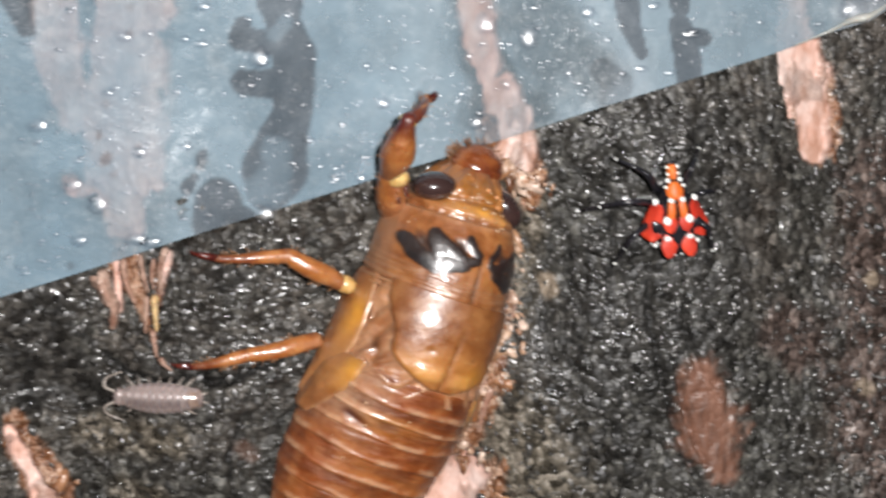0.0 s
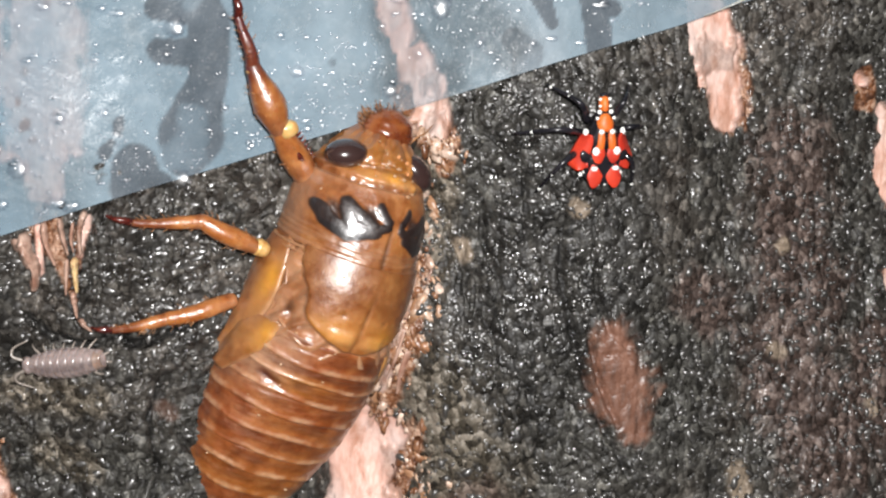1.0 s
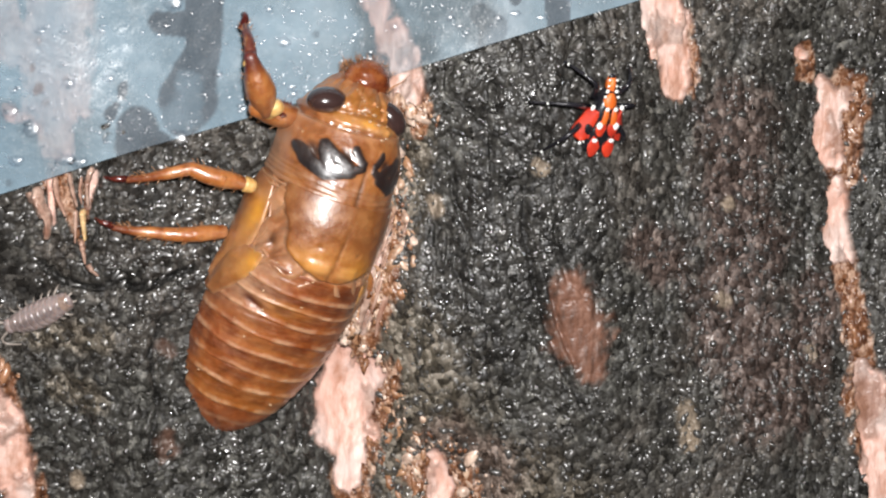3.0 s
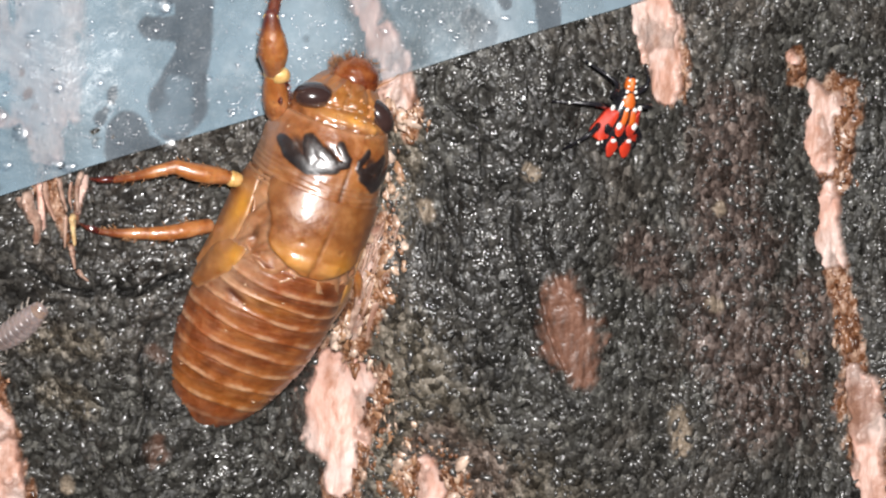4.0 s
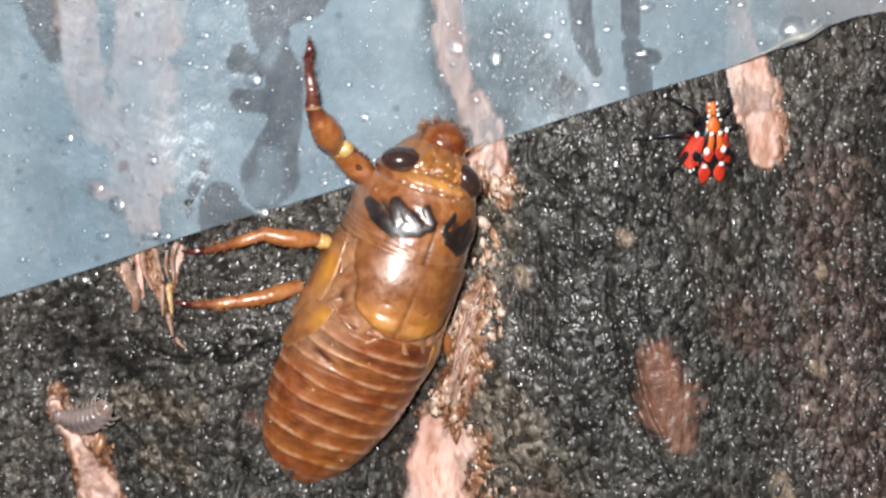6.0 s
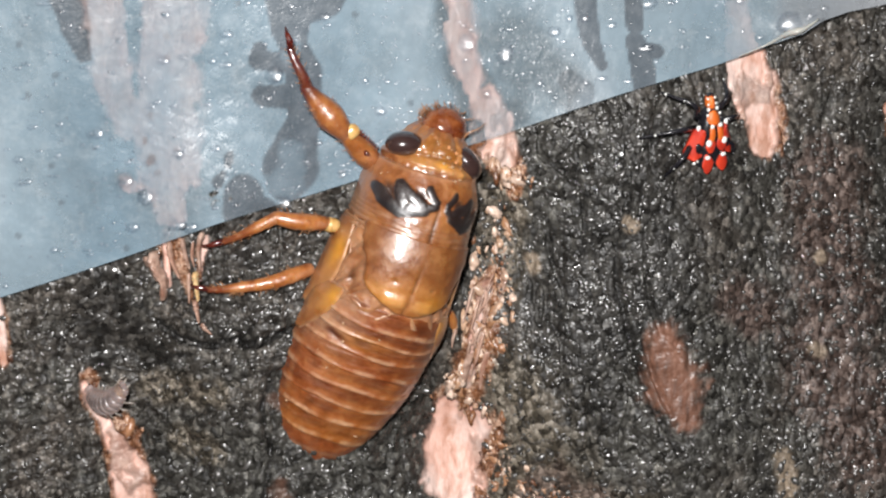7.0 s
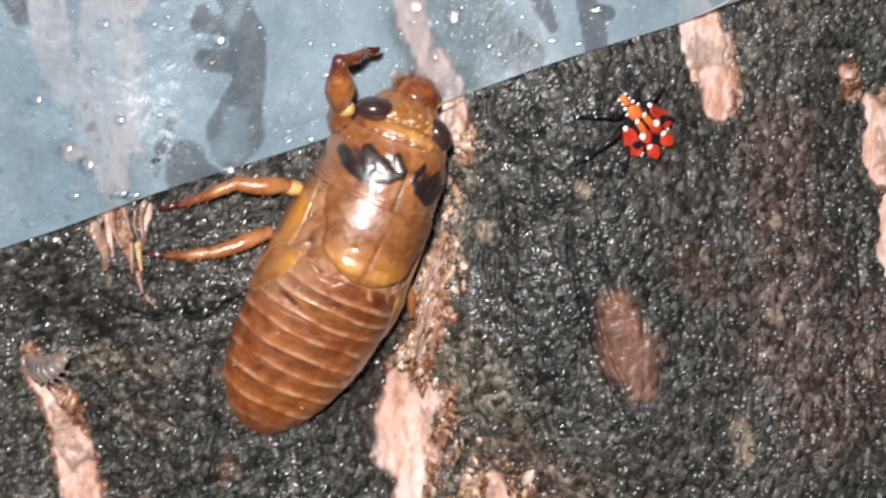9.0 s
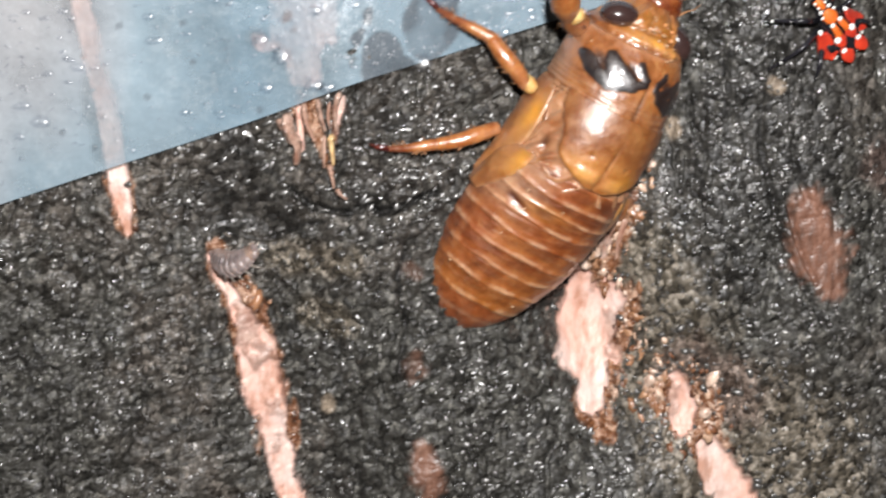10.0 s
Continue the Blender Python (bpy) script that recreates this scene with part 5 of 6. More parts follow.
mid_joint = leg_segment("middle_leg_joint", 0.10, (0.062, 0.068, 0.052), JOINT, "pale yellow leg joint")
mid_femur = leg_segment("middle_leg_femur", 0.471, (0.056, 0.070, 0.078, 0.074, 0.060), LEG, "", 0.05)
mid_tibia = leg_segment("middle_leg_tibia", 0.699 * 0.76, (0.058, 0.050, 0.036, 0.028), LEG, "", 0.03, 1.0, True)
mid_foot = leg_segment("middle_leg_foot", 0.699 * 0.28, (0.032, 0.028, 0.020, 0.008), CLAW, "dark red foot with claws", 0.03)
hind_femur = leg_segment("hind_leg_femur", 0.497, (0.060, 0.068, 0.066, 0.056), LEG, "", 0.04)
hind_tibia = leg_segment("hind_leg_tibia", 0.571 * 0.76, (0.052, 0.048, 0.036, 0.026), LEG, "", 0.03, 1.0, True)
hind_foot = leg_segment("hind_leg_foot", 0.571 * 0.28, (0.030, 0.026, 0.018, 0.008), CLAW, "dark red foot with claws", 0.03)

# the legs of its other side stay where they are, mostly hidden under the body
for name, points, radii in (
    ("right_foreleg", [(0.26, 2.80, 0.0), (0.30, 2.95, -0.10), (0.22, 3.10, -0.14), (0.14, 3.22, -0.20)], (0.09, 0.09, 0.08, 0.02)),
    ("right_hind_leg", [(0.46, 1.75, 0.05), (0.72, 1.62, 0.02), (0.86, 1.42, -0.14)], (0.065, 0.055, 0.03)),
):
    line = bezier(points, 10)
    v, f = tube(line, np.interp(np.linspace(0, 1, len(line)), np.linspace(0, 1, len(radii)), radii), 12)
    part(name, (v, f), LEG, CICADA, "", zero_attrs(len(v)))


right_leg = leg_segment("right_middle_leg", 0.50, (0.060, 0.064, 0.058, 0.050, 0.040), LEG, "", 0.03)


# ---------------------------------------------------------------- red planthopper nymph
# Its own space: x right, y towards its head, z up; the origin lies under its middle.
HOPPER = new("planthopper_nymph")
tagged(HOPPER, "scarlet and black planthopper nymph with white spots on the bark", "insect")


def hopper():
    def piece(name, shape, material, parent, label=""):
        return part(name, (np.asarray(shape[0]) * (1.07, 0.97, 0.98), shape[1]), material, parent, label)

    def ring(y, half, top, low, n=28):
        a = np.linspace(0, 2 * np.pi, n, endpoint=False)
        return np.stack([half * np.sin(a), np.full(n, y), (top + low) / 2 + (top - low) / 2 * np.cos(a)], 1)

    def skin(stations):
        return loft([ring(*s) for s in stations])

    def disc(x, y, z, a, b, c, seed, tilt=0.0):
        v, f = ellipsoid((0, 0, 0), (a, b, c), 20, 12)
        edge = 1 + 0.5 * fbm(v[:, [0]] * 22 + seed, v[:, [1]] * 22, 2, 121)
        v = v * np.concatenate([edge, edge, 0 * edge + 1], 1)
        return v @ np.array([[math.cos(tilt), math.sin(tilt), 0], [-math.sin(tilt), math.cos(tilt), 0], [0, 0, 1]]) + (x, y, z), f

    piece("abdomen", skin([(-0.36, 0.03, 0.16, 0.10), (-0.335, 0.085, 0.20, 0.07), (-0.27, 0.14, 0.24, 0.06), (-0.15, 0.16, 0.26, 0.06), (-0.05, 0.14, 0.26, 0.07)]), BLACK, HOPPER)
    piece("thorax", skin([(-0.08, 0.14, 0.265, 0.07), (0.03, 0.125, 0.27, 0.07), (0.12, 0.10, 0.26, 0.08), (0.20, 0.070, 0.24, 0.09), (0.25, 0.040, 0.225, 0.11)]), BLACK, HOPPER)
    piece("neck_shield", skin([(0.095, 0.040, 0.268, 0.16), (0.12, 0.068, 0.272, 0.15), (0.17, 0.066, 0.262, 0.14), (0.215, 0.045, 0.248, 0.13), (0.235, 0.025, 0.24, 0.14)]), ORANGE, HOPPER, "orange neck shield")
    piece("head", skin([(0.25, 0.020, 0.235, 0.14), (0.262, 0.034, 0.238, 0.12), (0.31, 0.036, 0.232, 0.12), (0.355, 0.030, 0.222, 0.13), (0.372, 0.014, 0.20, 0.15)]), ORANGE, HOPPER, "orange square-tipped head")
    piece("snout", ellipsoid((0, 0.372, 0.18), (0.036, 0.022, 0.026), 12, 8), BLACK, HOPPER)
    for s in (-1, 1):
        line = bezier([(s * 0.036, 0.088, 0.262), (s * 0.038, 0.050, 0.272), (s * 0.042, 0.0, 0.274), (s * 0.046, -0.04, 0.268)], 6)
        piece("back_stripe", tube(line, np.interp(np.linspace(0, 1, len(line)), (0, 0.5, 1), (0.024, 0.030, 0.028)), 10, 0.5), ORANGE, HOPPER, "orange stripe")
        piece("back_blotch", disc(s * 0.053, -0.078, 0.266, 0.050, 0.078, 0.010, s), RED, HOPPER, "scarlet blotch")
        piece("rear_blotch", disc(s * 0.070, -0.256, 0.238, 0.054, 0.104, 0.012, s * 3, s * 0.10), RED, HOPPER, "scarlet blotch")
        # flaring wing buds, narrow at the root and club-shaped at the tip
        rows, cols = 22, 14
        top, low = [], []
        for t in np.linspace(0, 1, rows):
            w = (0.036 + 0.038 * t) * math.sqrt(max(0.02, 1 - (2 * max(0.0, t - 0.72) / 0.56) ** 2)) * math.sqrt(min(1.0, 0.2 + t * 6))
            cx, cy = 0.122 + 0.078 * t, 0.075 - 0.290 * t
            q = np.linspace(-1, 1, cols)
            x = s * (cx + q * w * 0.95)
            y = cy + q * w * 0.30
            z = 0.222 - 0.055 * t + 0.026 * np.cos(q * np.pi / 2) - 0.040 * q
            top.append(np.stack([x, y, z], 1))
            low.append(np.stack([x, y, z - 0.03 - 0.02 * np.cos(q * np.pi / 2)], 1))
        v = np.concatenate(top + low)
        n = rows * cols
        faces = grid_faces(rows, cols, False, s < 0) + [tuple(i + n for i in f) for f in grid_faces(rows, cols, False, s > 0)]
        edge = [j for j in range(cols)] + [i * cols + cols - 1 for i in range(1, rows)] + [(rows - 1) * cols + j for j in range(cols - 2, -1, -1)] + [i * cols for i in range(rows - 2, 0, -1)]
        for p, q2 in zip(edge, edge[1:] + edge[:1]):
            faces.append((p, q2, q2 + n, p + n) if s < 0 else (q2, p, p + n, q2 + n))
        piece("wing_pad", (v, faces), RED, HOPPER, "scarlet wing bud")
        piece("wing_blotch", disc(s * 0.138, -0.100, 0.222, 0.044, 0.052, 0.016, s * 5), BLACK, HOPPER, "black blotch on the wing bud")
        piece("side_blotch", disc(s * 0.124, -0.172, 0.205, 0.018, 0.030, 0.018, s * 7), RED, HOPPER, "small scarlet blotch")
        for x, y, z, r, long in ((0.036, 0.345, 0.205, 0.012, 1.0), (0.038, 0.292, 0.215, 0.011, 1.0), (0.043, 0.247, 0.222, 0.016, 1.1), (0.062, 0.200, 0.236, 0.013, 1.0), (0.040, 0.098, 0.274, 0.020, 1.0), (0.140, 0.090, 0.210, 0.021, 1.3),
                                 (0.078, -0.055, 0.272, 0.027, 1.3), (0.080, -0.200, 0.252, 0.024, 0.8), (0.128, -0.235, 0.178, 0.018, 1.0), (0.150, -0.262, 0.150, 0.015, 1.0), (0.025, -0.345, 0.180, 0.011, 0.7)):
            piece("white_spot", disc(s * x, y, z, r * 1.02, r * 1.02 * long, r * 0.60, x * 90), WHITE, HOPPER, "white waxy spot")
    # legs
    for s in (-1, 1):
        for n, (root, knee, foot) in enumerate((((0.10, 0.16, 0.12), (0.20, 0.33, 0.24), (0.38, 0.44, 0.01)), ((0.12, 0.06, 0.11), (0.34, 0.12, 0.22), (0.62, 0.06, 0.01)),
                                                ((0.12, -0.06, 0.10), (0.32, -0.16, 0.22), (0.44, -0.42, 0.01)))):
            flip = np.array([s if s < 0 else 0.66, 1, 1])
            line = bezier([np.array(p) * flip for p in (root, knee, foot)], 9)
            leg = piece("leg", tube(line, np.interp(np.linspace(0, 1, len(line)), (0, 0.4, 1), (0.032, 0.025, 0.010)), 8), BLACK, HOPPER, "thin black leg with white spots")
            for k in ((12, len(line) - 2) if n != 1 else (10, 14)):
                if k:
                    piece("leg_spot", ellipsoid(line[min(k, len(line) - 1)] + (0, 0, 0.008), (0.014, 0.014, 0.011), 8, 6), WHITE, leg, "white spot")


hopper()


# ---------------------------------------------------------------- woodlouse
WOODLOUSE = new("woodlouse")
tagged(WOODLOUSE, "pale mauve-grey woodlouse crawling on the bark", "woodlouse")


LOUSE_LENGTH, LOUSE_PLATES = 0.55, []


def woodlouse():
    """Nine arched plates in a row, each on its own origin with its pair of legs, so that the body can curl."""
    count = 9
    step = LOUSE_LENGTH / count
    for n in range(count):
        rings = []
        for k in np.linspace(0, 1, 6):
            t = (n + 1.30 * k) / count
            w = 0.112 * math.sin(math.pi * (0.14 + 0.74 * min(t, 1.0))) ** 0.6
            a = np.linspace(-1.65, 1.65, 22)
            g = 1 + 0.08 * k - 0.05 * (k > 0.95)
            rings.append(np.stack([w * g * np.sin(a), np.full(22, step * (0.5 - 1.30 * k)) - 0.018 * np.abs(np.sin(a)) ** 3, 0.050 + (0.108 * g * w / 0.112) * np.cos(a)], 1))
        inner = [r * (0.9, 1, 0.85) for r in rings[::-1]]
        plate = part("plate", (np.concatenate(rings + inner), grid_faces(len(rings) * 2, 22)), TAIL if n == count - 1 else MAUVE, WOODLOUSE, "orange-brown tail plate" if n == count - 1 else "")
        part("flesh", ellipsoid((0, -0.02, 0.055), (0.085, 0.060, 0.045), 14, 8), MAUVE, plate)
        LOUSE_PLATES.append((LOUSE_LENGTH * (0.5 - (n + 0.5) / count), plate))
        if n == 0:
            head = part("head", ellipsoid((0, 0.045, 0.068), (0.072, 0.050, 0.052), 16, 10), MAUVE, plate)
            for s in (-1, 1):
                part("eye", ellipsoid((s * 0.055, 0.062, 0.090), (0.012, 0.012, 0.010), 10, 6), EYE, head)
                line = bezier([(s * 0.04, 0.08, 0.07), (s * 0.08, 0.15, 0.09), (s * 0.14, 0.14, 0.07), (s * 0.19, 0.03, 0.05)], 8)
                part("antenna", tube(line, np.linspace(0.013, 0.007, len(line)), 6), PALE_LEG, head)
        elif n < 8:
            for s in (-1, 1):
                lean = 0.05 * (4 - n) / 3
                line = bezier([(s * 0.075, 0.0, 0.05), (s * 0.120, lean, 0.035), (s * 0.142, 1.6 * lean, -0.01)], 5)
                part("leg", tube(line, np.linspace(0.013, 0.005, len(line)), 6), PALE_LEG, plate)
        else:
            for s in (-1, 1):
                part("tail_spike", tube([(s * 0.02, -0.03, 0.05), (s * 0.04, -0.11, 0.04)], (0.014, 0.005), 6), PALE_LEG, plate)


def curl_louse(table):
    """table: seconds and the angle in degrees through which the body bends from head to tail."""
    for y, plate in LOUSE_PLATES:
        rows = []
        for t, bend in table:
            k = radians(bend) / LOUSE_LENGTH
            turn = k * y
            rows.append((t, pose((1 - math.cos(turn)) / k * CM, math.sin(turn) / k * CM, 0, 0, 0, -math.degrees(turn))))
        walk(plate, rows)


woodlouse()


# ---------------------------------------------------------------- what moves
FORE_ROOT = (-0.500, 2.800, 0.200)
FORE = [
    (0, (-0.721, 3.041, 0.494), (-0.836, 3.445, 0.801), (-0.614, 3.665, 0.437)),
    (0.5, (-0.696, 3.037, 0.515), (-0.818, 3.407, 0.859), (-0.606, 3.670, 0.485)),
    (1, (-0.915, 3.122, 0.334), (-1.249, 3.518, 0.290), (-1.491, 3.870, 0.257)),
    (1.2, (-0.847, 3.055, 0.293), (-1.098, 3.450, 0.067), (-1.333, 3.908, -0.153)),
    (1.3, (-0.848, 2.964, 0.413), (-1.136, 3.390, 0.335), (-1.179, 3.726, -0.125)),
    (1.5, (-0.850, 2.941, 0.427), (-1.072, 3.342, 0.673), (-1.125, 3.655, 0.282)),
    (1.7, (-0.846, 2.836, 0.469), (-1.009, 3.201, 0.801), (-0.898, 3.467, 0.308)),
    (1.8, (-0.848, 2.799, 0.469), (-1.035, 3.213, 0.723), (-0.981, 3.495, 0.229)),
    (2, (-0.908, 2.948, 0.273), (-1.237, 3.330, 0.398), (-1.422, 3.747, 0.108)),
    (2.2, (-0.870, 3.029, 0.267), (-1.248, 3.300, 0.035), (-1.501, 3.719, -0.237)),
    (2.3, (-0.866, 3.011, 0.322), (-1.288, 3.292, 0.207), (-1.387, 3.481, -0.323)),
    (2.5, (-0.910, 2.932, 0.291), (-1.310, 3.264, 0.272), (-1.550, 3.538, 0.115)),
    (2.7, (-0.855, 2.755, 0.456), (-1.179, 3.108, 0.659), (-1.327, 3.386, 0.183)),
    (3.8, (-0.731, 3.156, 0.317), (-0.996, 3.570, 0.148), (-1.042, 3.963, -0.248)),
    (4, (-0.705, 3.122, 0.418), (-0.923, 3.569, 0.571), (-0.923, 3.923, 0.190)),
    (4.2, (-0.678, 3.071, 0.498), (-0.879, 3.486, 0.738), (-0.696, 3.703, 0.242)),
    (4.3, (-0.657, 3.044, 0.531), (-0.838, 3.479, 0.751), (-0.586, 3.681, 0.279)),
    (4.5, (-0.677, 3.045, 0.520), (-0.877, 3.468, 0.746), (-0.648, 3.709, 0.367)),
    (4.7, (-0.785, 2.977, 0.484), (-1.076, 3.345, 0.710), (-1.009, 3.557, 0.184)),
    (4.8, (-0.813, 3.027, 0.409), (-1.201, 3.374, 0.388), (-1.269, 3.862, 0.122)),
    (5, (-0.839, 3.070, 0.277), (-1.242, 3.398, 0.268), (-1.444, 3.774, 0.204)),
    (5.2, (-0.832, 2.978, 0.428), (-1.209, 3.327, 0.503), (-1.338, 3.793, 0.220)),
    (5.3, (-0.813, 2.897, 0.493), (-1.093, 3.296, 0.674), (-1.133, 3.710, 0.299)),
    (5.5, (-0.724, 2.862, 0.574), (-0.970, 3.242, 0.828), (-0.864, 3.480, 0.396)),
    (5.7, (-0.649, 2.775, 0.613), (-0.841, 3.194, 0.853), (-0.696, 3.381, 0.333)),
    (5.8, (-0.687, 2.735, 0.593), (-0.936, 3.134, 0.815), (-0.867, 3.473, 0.361)),
    (6, (-0.859, 2.958, 0.399), (-1.216, 3.264, 0.621), (-1.453, 3.780, 0.504)),
    (6.1, (-0.820, 3.010, 0.417), (-1.272, 3.255, 0.344), (-1.650, 3.675, 0.431)),
    (6.2, (-0.856, 3.018, 0.338), (-1.315, 3.272, 0.277), (-1.709, 3.683, 0.252)),
    (7.3, (-0.823, 2.962, 0.452), (-1.255, 3.237, 0.364), (-1.633, 3.658, 0.441)),
    (7.5, (-0.886, 2.942, 0.356), (-1.358, 3.260, 0.254), (-1.709, 3.545, 0.218)),
    (7.7, (-0.812, 2.757, 0.508), (-1.196, 3.071, 0.663), (-1.344, 3.305, 0.163)),
    (7.8, (-0.727, 2.705, 0.565), (-1.048, 3.004, 0.845), (-1.105, 3.226, 0.322)),
    (8, (-0.770, 2.722, 0.539), (-1.083, 3.115, 0.671), (-1.064, 3.279, 0.223)),
    (8.2, (-0.737, 3.086, 0.436), (-0.957, 3.442, 0.745), (-1.011, 3.835, 0.350)),
    (8.3, (-0.680, 3.160, 0.379), (-0.915, 3.623, 0.360), (-1.010, 4.099, 0.080)),
    (8.5, (-0.705, 3.193, 0.335), (-0.978, 3.647, 0.314), (-1.078, 4.011, 0.286)),
    (8.7, (-0.653, 3.123, 0.457), (-0.848, 3.534, 0.708), (-0.795, 4.042, 0.478)),
    (8.8, (-0.642, 3.102, 0.487), (-0.827, 3.523, 0.730), (-0.671, 3.795, 0.252)),
    (9, (-0.644, 2.973, 0.578), (-0.856, 3.344, 0.874), (-0.528, 3.557, 0.475)),
    (9.2, (-0.595, 2.896, 0.619), (-0.819, 3.291, 0.872), (-0.527, 3.481, 0.419)),
    (9.3, (-0.632, 2.877, 0.613), (-0.873, 3.236, 0.902), (-0.584, 3.479, 0.473)),
    (9.5, (-0.717, 2.849, 0.580), (-0.954, 3.173, 0.910), (-0.915, 3.374, 0.450)),
    (10, (-0.763, 2.854, 0.549), (-1.099, 3.129, 0.834), (-1.070, 3.336, 0.376)),
]
MID_ROOT = (-0.690, 2.165, 0.250)
MID = [
    (0, (-1.184, 2.254, 0.294), (-1.864, 1.975, 0.139)),
    (0.5, (-1.242, 2.267, 0.275), (-1.883, 2.019, 0.099)),
    (1, (-1.201, 2.259, 0.262), (-1.846, 2.005, 0.073)),
    (1.5, (-1.224, 2.245, 0.243), (-1.841, 1.973, 0.035)),
    (2, (-1.189, 2.219, 0.227), (-1.851, 1.941, 0.004)),
    (2.5, (-1.164, 2.191, 0.233), (-1.770, 1.884, 0.016)),
    (4, (-1.116, 2.133, 0.297), (-1.691, 1.767, 0.144)),
    (4.5, (-1.170, 2.116, 0.289), (-1.695, 1.765, 0.128)),
    (5, (-1.151, 2.136, 0.318), (-1.708, 1.769, 0.185)),
    (5.5, (-1.134, 2.121, 0.288), (-1.659, 1.729, 0.127)),
    (6, (-1.191, 2.075, 0.306), (-1.635, 1.698, 0.162)),
    (6.2, (-1.119, 2.104, 0.338), (-1.600, 1.672, 0.226)),
    (7.5, (-1.126, 2.097, 0.277), (-1.550, 1.686, 0.104)),
    (8, (-1.105, 2.080, 0.235), (-1.548, 1.692, 0.019)),
    (8.5, (-1.116, 2.056, 0.316), (-1.601, 1.571, 0.182)),
    (9, (-1.128, 2.023, 0.299), (-1.606, 1.536, 0.149)),
    (9.5, (-1.134, 2.182, 0.220), (-1.738, 1.880, -0.010)),
    (10, (-1.140, 2.391, 0.123), (-1.694, 2.353, -0.204)),
]
HIND_ROOT = (-0.694, 1.703, 0.150)
HIND = [
    (0, (-1.255, 1.401, 0.150), (-1.732, 1.086, -0.050)),
    (0.5, (-1.137, 1.508, 0.152), (-1.762, 1.130, -0.046)),
    (1, (-1.266, 1.367, 0.148), (-1.744, 1.070, -0.054)),
    (1.5, (-1.166, 1.750, 0.174), (-1.803, 1.559, -0.001)),
    (2, (-1.130, 1.689, 0.176), (-1.755, 1.529, 0.003)),
    (2.5, (-1.149, 1.625, 0.174), (-1.738, 1.512, -0.003)),
    (4, (-1.089, 1.546, 0.236), (-1.642, 1.359, 0.122)),
    (4.5, (-1.137, 1.522, 0.230), (-1.650, 1.374, 0.110)),
    (5, (-1.147, 1.541, 0.265), (-1.625, 1.400, 0.181)),
    (5.5, (-1.143, 1.493, 0.226), (-1.621, 1.353, 0.101)),
    (6, (-1.155, 1.444, 0.251), (-1.530, 1.265, 0.153)),
    (6.2, (-1.128, 1.456, 0.280), (-1.533, 1.276, 0.210)),
    (7.5, (-1.112, 1.459, 0.217), (-1.428, 1.279, 0.085)),
    (8, (-1.098, 1.455, 0.175), (-1.404, 1.233, 0.001)),
    (8.5, (-1.089, 1.369, 0.246), (-1.517, 1.172, 0.143)),
    (9, (-1.101, 1.360, 0.233), (-1.517, 1.141, 0.116)),
    (9.5, (-1.137, 1.344, 0.175), (-1.619, 1.028, 0.000)),
    (10, (-1.138, 1.327, 0.173), (-1.690, 0.953, -0.004)),
]


def along(p, q, length):
    p, q = np.array(p), np.array(q)
    return p + (q - p) / np.linalg.norm(q - p) * length


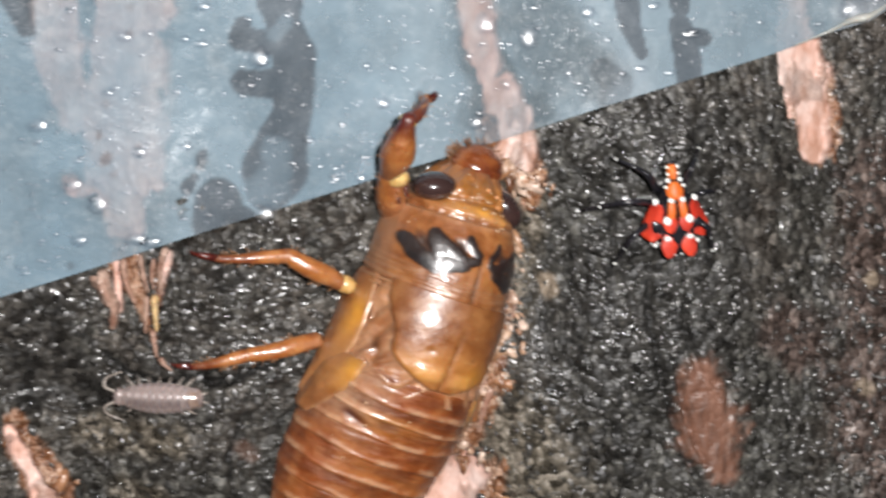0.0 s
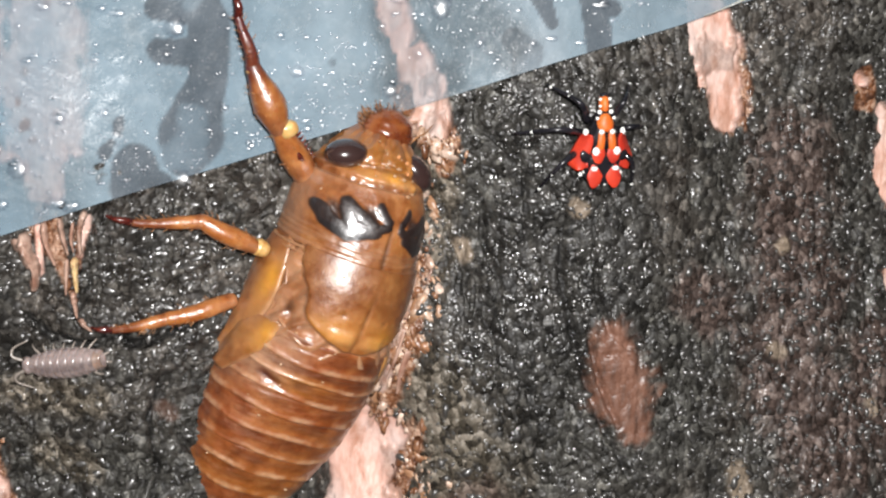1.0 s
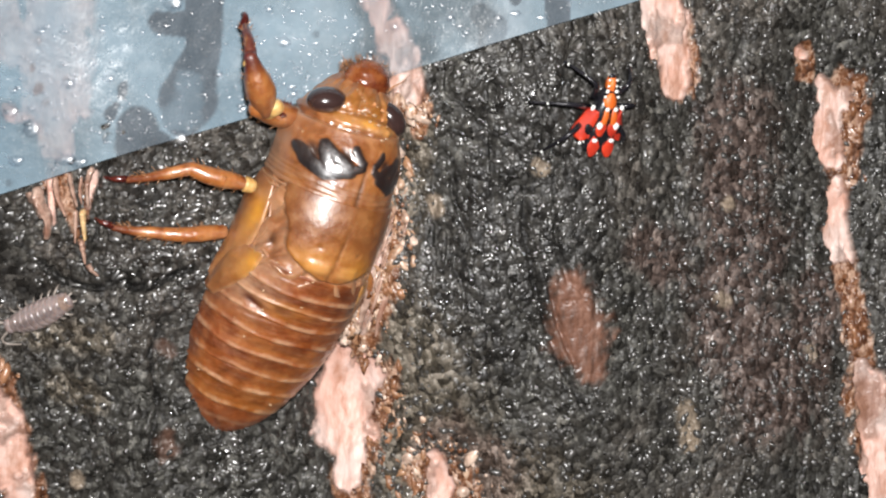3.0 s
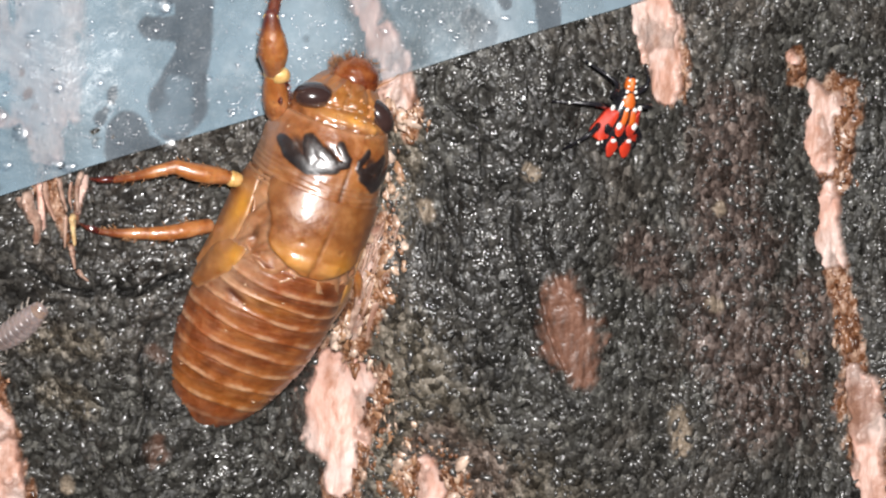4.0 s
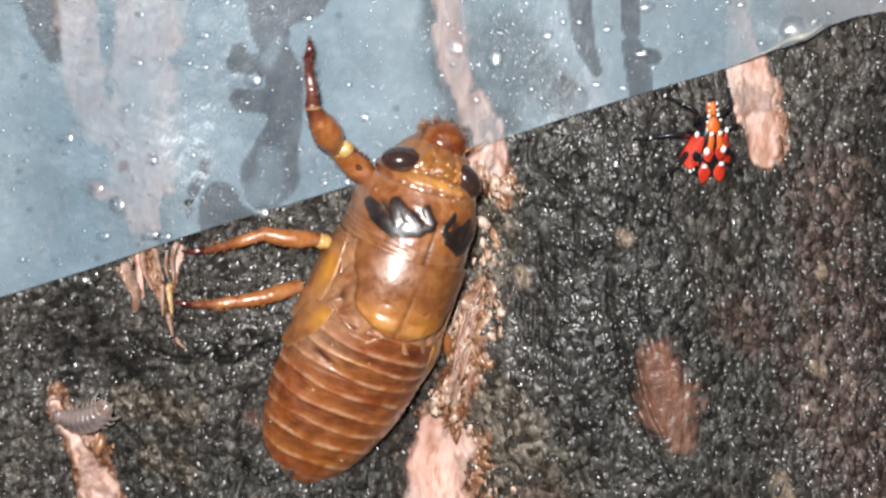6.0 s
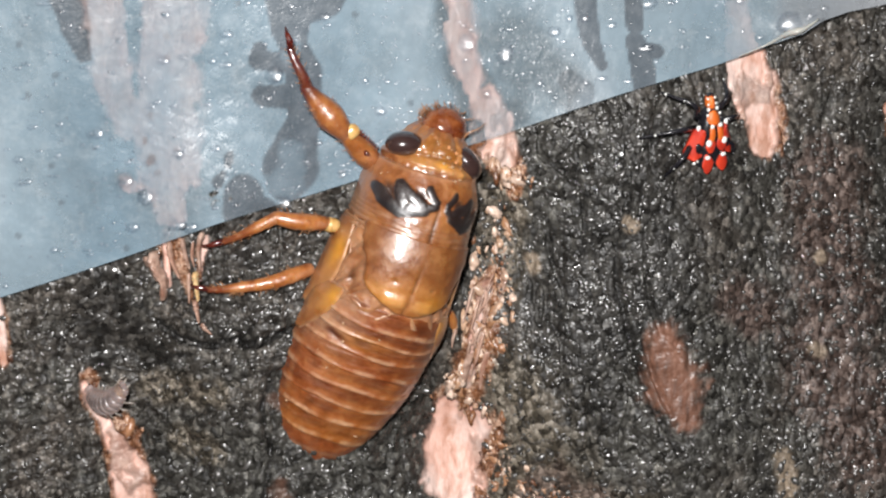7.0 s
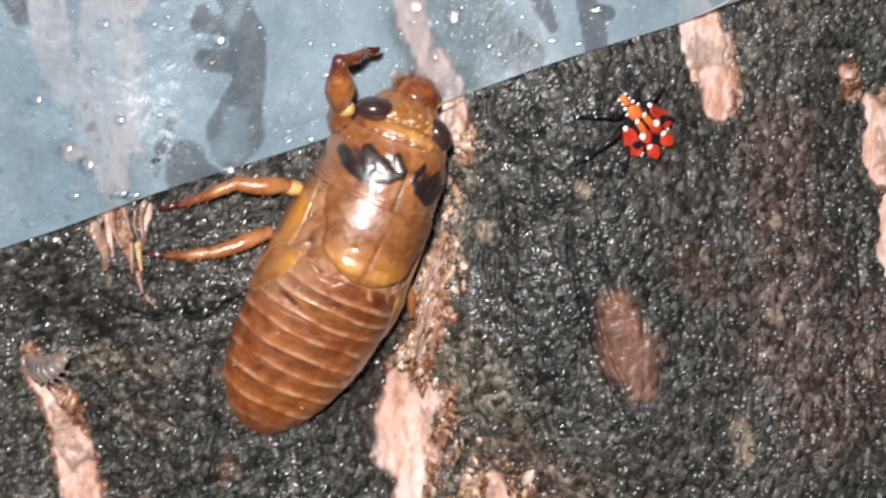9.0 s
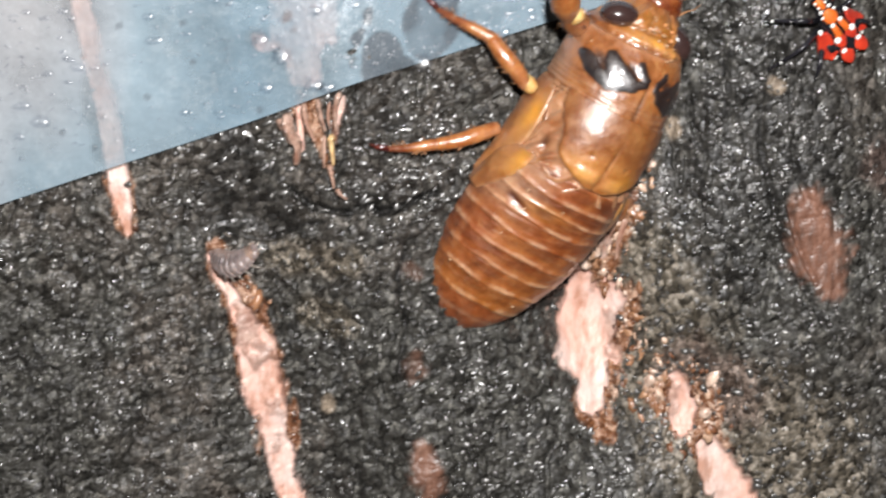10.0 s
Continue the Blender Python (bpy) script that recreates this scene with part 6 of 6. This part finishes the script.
def motions():
    walk(CICADA, [
        (0, pose(-0.01851, -0.00060, -0.01742, 101.93, 16.48, 23.58)),
        (0.5, pose(-0.01869, 0.00058, -0.01739, 105.03, 15.31, 25.16)),
        (1, pose(-0.01884, 0.00141, -0.01667, 107.13, 13.89, 27.20)),
        (1.5, pose(-0.01885, 0.00132, -0.01651, 108.14, 14.16, 27.43)),
        (2, pose(-0.01874, 0.00149, -0.01598, 109.69, 13.83, 27.35)),
        (2.5, pose(-0.01873, 0.00110, -0.01557, 109.36, 13.61, 26.65)),
        (4, pose(-0.01932, 0.00025, -0.01430, 108.34, 16.14, 21.96)),
        (4.5, pose(-0.01928, 0.00034, -0.01437, 108.90, 16.17, 22.24)),
        (5, pose(-0.01922, 0.00015, -0.01434, 108.84, 15.74, 21.60)),
        (5.5, pose(-0.01949, -0.00015, -0.01426, 107.98, 16.32, 21.85)),
        (6, pose(-0.02019, 0.00032, -0.01370, 108.70, 17.11, 23.69)),
        (6.2, pose(-0.02062, 0.00060, -0.01339, 108.89, 17.54, 22.44)),
        (7.5, pose(-0.02070, -0.00090, -0.01362, 106.31, 16.49, 25.47)),
        (8, pose(-0.02067, -0.00158, -0.01389, 106.59, 17.69, 27.15)),
        (8.5, pose(-0.02100, -0.00102, -0.01314, 106.26, 20.69, 23.46)),
        (9, pose(-0.02079, -0.00132, -0.01318, 106.73, 21.52, 23.14)),
        (9.5, pose(-0.02015, -0.00098, -0.01288, 110.90, 22.55, 26.99)),
        (10, pose(-0.01951, -0.00041, -0.01273, 113.37, 23.62, 27.89)),
    ])
    rows = {k: [] for k in ("coxa", "ring", "femur", "tibia", "claw")}
    for t, j1, j2, j3 in FORE:
        e1 = along(FORE_ROOT, j1, FORE_L[0])
        e2 = along(e1, j2, FORE_L[1])
        e3 = along(e2, j3, FORE_L[2] * 0.70)
        rows["coxa"].append((t, aim(FORE_ROOT, e1)))
        rows["ring"].append((t, aim(along(e1, FORE_ROOT, 0.05), e2)))
        rows["femur"].append((t, aim(e1, e2)))
        rows["tibia"].append((t, aim(e2, e3)))
        rows["claw"].append((t, aim(e3, e3 + (e3 - e2) + (0.10, 0, -0.12))))
    walk(fore_coxa, rows["coxa"])
    walk(fore_ring, rows["ring"])
    walk(fore_femur, rows["femur"])
    walk(fore_tibia, rows["tibia"])
    walk(fore_claw, rows["claw"])
    for root, table, l1, l2, parts in ((MID_ROOT, MID, 0.471, 0.699, (mid_femur, mid_tibia, mid_foot)), (HIND_ROOT, HIND, 0.497, 0.571, (hind_femur, hind_tibia, hind_foot))):
        a, b, c = [], [], []
        for t, knee, tip in table:
            e1 = along(root, knee, l1)
            e2 = along(e1, tip, l2 * 0.74)
            a.append((t, aim(root, e1)))
            b.append((t, aim(e1, e2)))
            c.append((t, aim(e2, along(e1, tip, l2) + (0, 0.05, 0))))
        for ob, keys in zip(parts, (a, b, c)):
            walk(ob, keys)
        if root is MID_ROOT:
            walk(mid_joint, [(t, aim(np.array(root) + (0.06, 0, 0), along(root, knee, l1))) for t, knee, tip in table])
    # its other middle leg steps out once from under the body
    hidden, out = aim((0.36, 2.46, 0.10), (0.44, 2.02, -0.10)), aim((0.40, 2.46, 0.12), (0.90, 2.36, 0.10))
    walk(right_leg, [(0.0, hidden), (3.2, hidden), (3.65, out), (3.8, out), (4.0, hidden), (4.3, out), (4.6, out), (4.9, hidden), (10.0, hidden)])
    walk(HOPPER, [
        (0, pose(0.00799, -0.00176, 0.01006, 102.61, -7.36, 6.83)),
        (0.5, pose(0.00828, -0.00191, 0.01247, 102.56, -8.05, 8.61)),
        (1, pose(0.00917, -0.00178, 0.01277, 104.52, -3.11, 15.51)),
        (1.5, pose(0.00992, -0.00158, 0.01261, 107.71, -1.17, 19.31)),
        (2, pose(0.01031, -0.00145, 0.01266, 110.77, -2.38, 21.98)),
        (2.5, pose(0.01136, -0.00098, 0.01234, 114.06, -2.73, 27.20)),
        (4, pose(0.01479, 0.00085, 0.01277, 112.71, -0.38, 36.33)),
        (4.5, pose(0.01608, 0.00150, 0.01435, 111.40, -2.81, 35.32)),
        (5, pose(0.01649, 0.00156, 0.01597, 111.58, -0.88, 33.24)),
        (5.5, pose(0.01540, 0.00091, 0.01618, 110.54, -5.02, 31.94)),
        (6, pose(0.01429, 0.00029, 0.01605, 109.71, -8.85, 31.71)),
        (6.2, pose(0.01419, 0.00021, 0.01599, 110.25, -7.87, 33.57)),
        (7.3, pose(0.01411, 0.00020, 0.01578, 108.15, -22.14, 34.50)),
        (7.5, pose(0.01376, 0.00002, 0.01501, 107.09, -29.39, 32.27)),
        (8, pose(0.01297, -0.00044, 0.01474, 109.84, -34.42, 22.79)),
        (8.5, pose(0.01282, -0.00056, 0.01362, 115.28, -41.13, 14.61)),
        (9, pose(0.01233, -0.00081, 0.01352, 117.64, -42.76, 11.79)),
        (9.5, pose(0.01207, -0.00096, 0.01308, 121.21, -43.53, 6.60)),
        (10, pose(0.01232, -0.00083, 0.01283, 122.34, -43.28, 5.82)),
    ])
    tuck = pose(0, 0, -0.0004, -12, 0, 32)  # it noses down into the gap beside the bare strip
    walk(WOODLOUSE, [
        (0, pose(-0.02954, -0.00666, -0.00371, 174.70, -71.09, -92.02)),
        (0.5, pose(-0.02996, -0.00652, -0.00390, -148.89, -67.63, -132.10)),
        (1, pose(-0.03067, -0.00631, -0.00405, -166.38, -70.08, -115.19)),
        (1.5, pose(-0.03071, -0.00635, -0.00392, -159.07, -69.20, -123.02)),
        (2, pose(-0.03220, -0.00579, -0.00443, -141.86, -64.03, -143.57)),
        (2.5, pose(-0.03310, -0.00547, -0.00462, -138.80, -62.00, -146.64)),
        (4, pose(-0.03488, -0.00462, -0.00568, -122.79, -49.04, -161.06)),
        (4.5, pose(-0.03528, -0.00436, -0.00616, -119.38, -44.89, -163.42)),
        (5, pose(-0.03638, -0.00443, -0.00703, -136.91, -57.92, -145.80)),
        (5.5, pose(-0.03689, -0.00479, -0.00741, -144.27, -58.04, -144.20)),
        (6, pose(-0.03744, -0.00538, -0.00767, -158.09, -61.03, -138.18)),
        (6.2, pose(-0.03773, -0.00563, -0.00777, -162.58, -61.71, -136.47)),
        (7.3, pose(-0.03835, -0.00647, -0.00763, 72.91, -59.29, -16.08) @ tuck),
        (7.5, pose(-0.03844, -0.00652, -0.00756, 72.58, -59.16, -15.50) @ tuck),
        (8, pose(-0.03841, -0.00652, -0.00759, 67.86, -54.34, -10.43) @ tuck),
        (8.5, pose(-0.03836, -0.00652, -0.00755, 67.64, -54.23, -10.82) @ tuck),
        (9, pose(-0.03851, -0.00670, -0.00714, 67.19, -53.06, -9.99) @ tuck),
        (9.5, pose(-0.03844, -0.00677, -0.00687, 67.48, -52.48, -10.96) @ tuck),
        (10, pose(-0.03853, -0.00676, -0.00705, 65.69, -51.61, -8.88) @ tuck),
    ])
    curl_louse([(0, 6), (2.5, 10), (4, 14), (4.5, 24), (5, 50), (5.5, 62), (6.2, 75), (7.3, 98), (10, 98)])


motions()
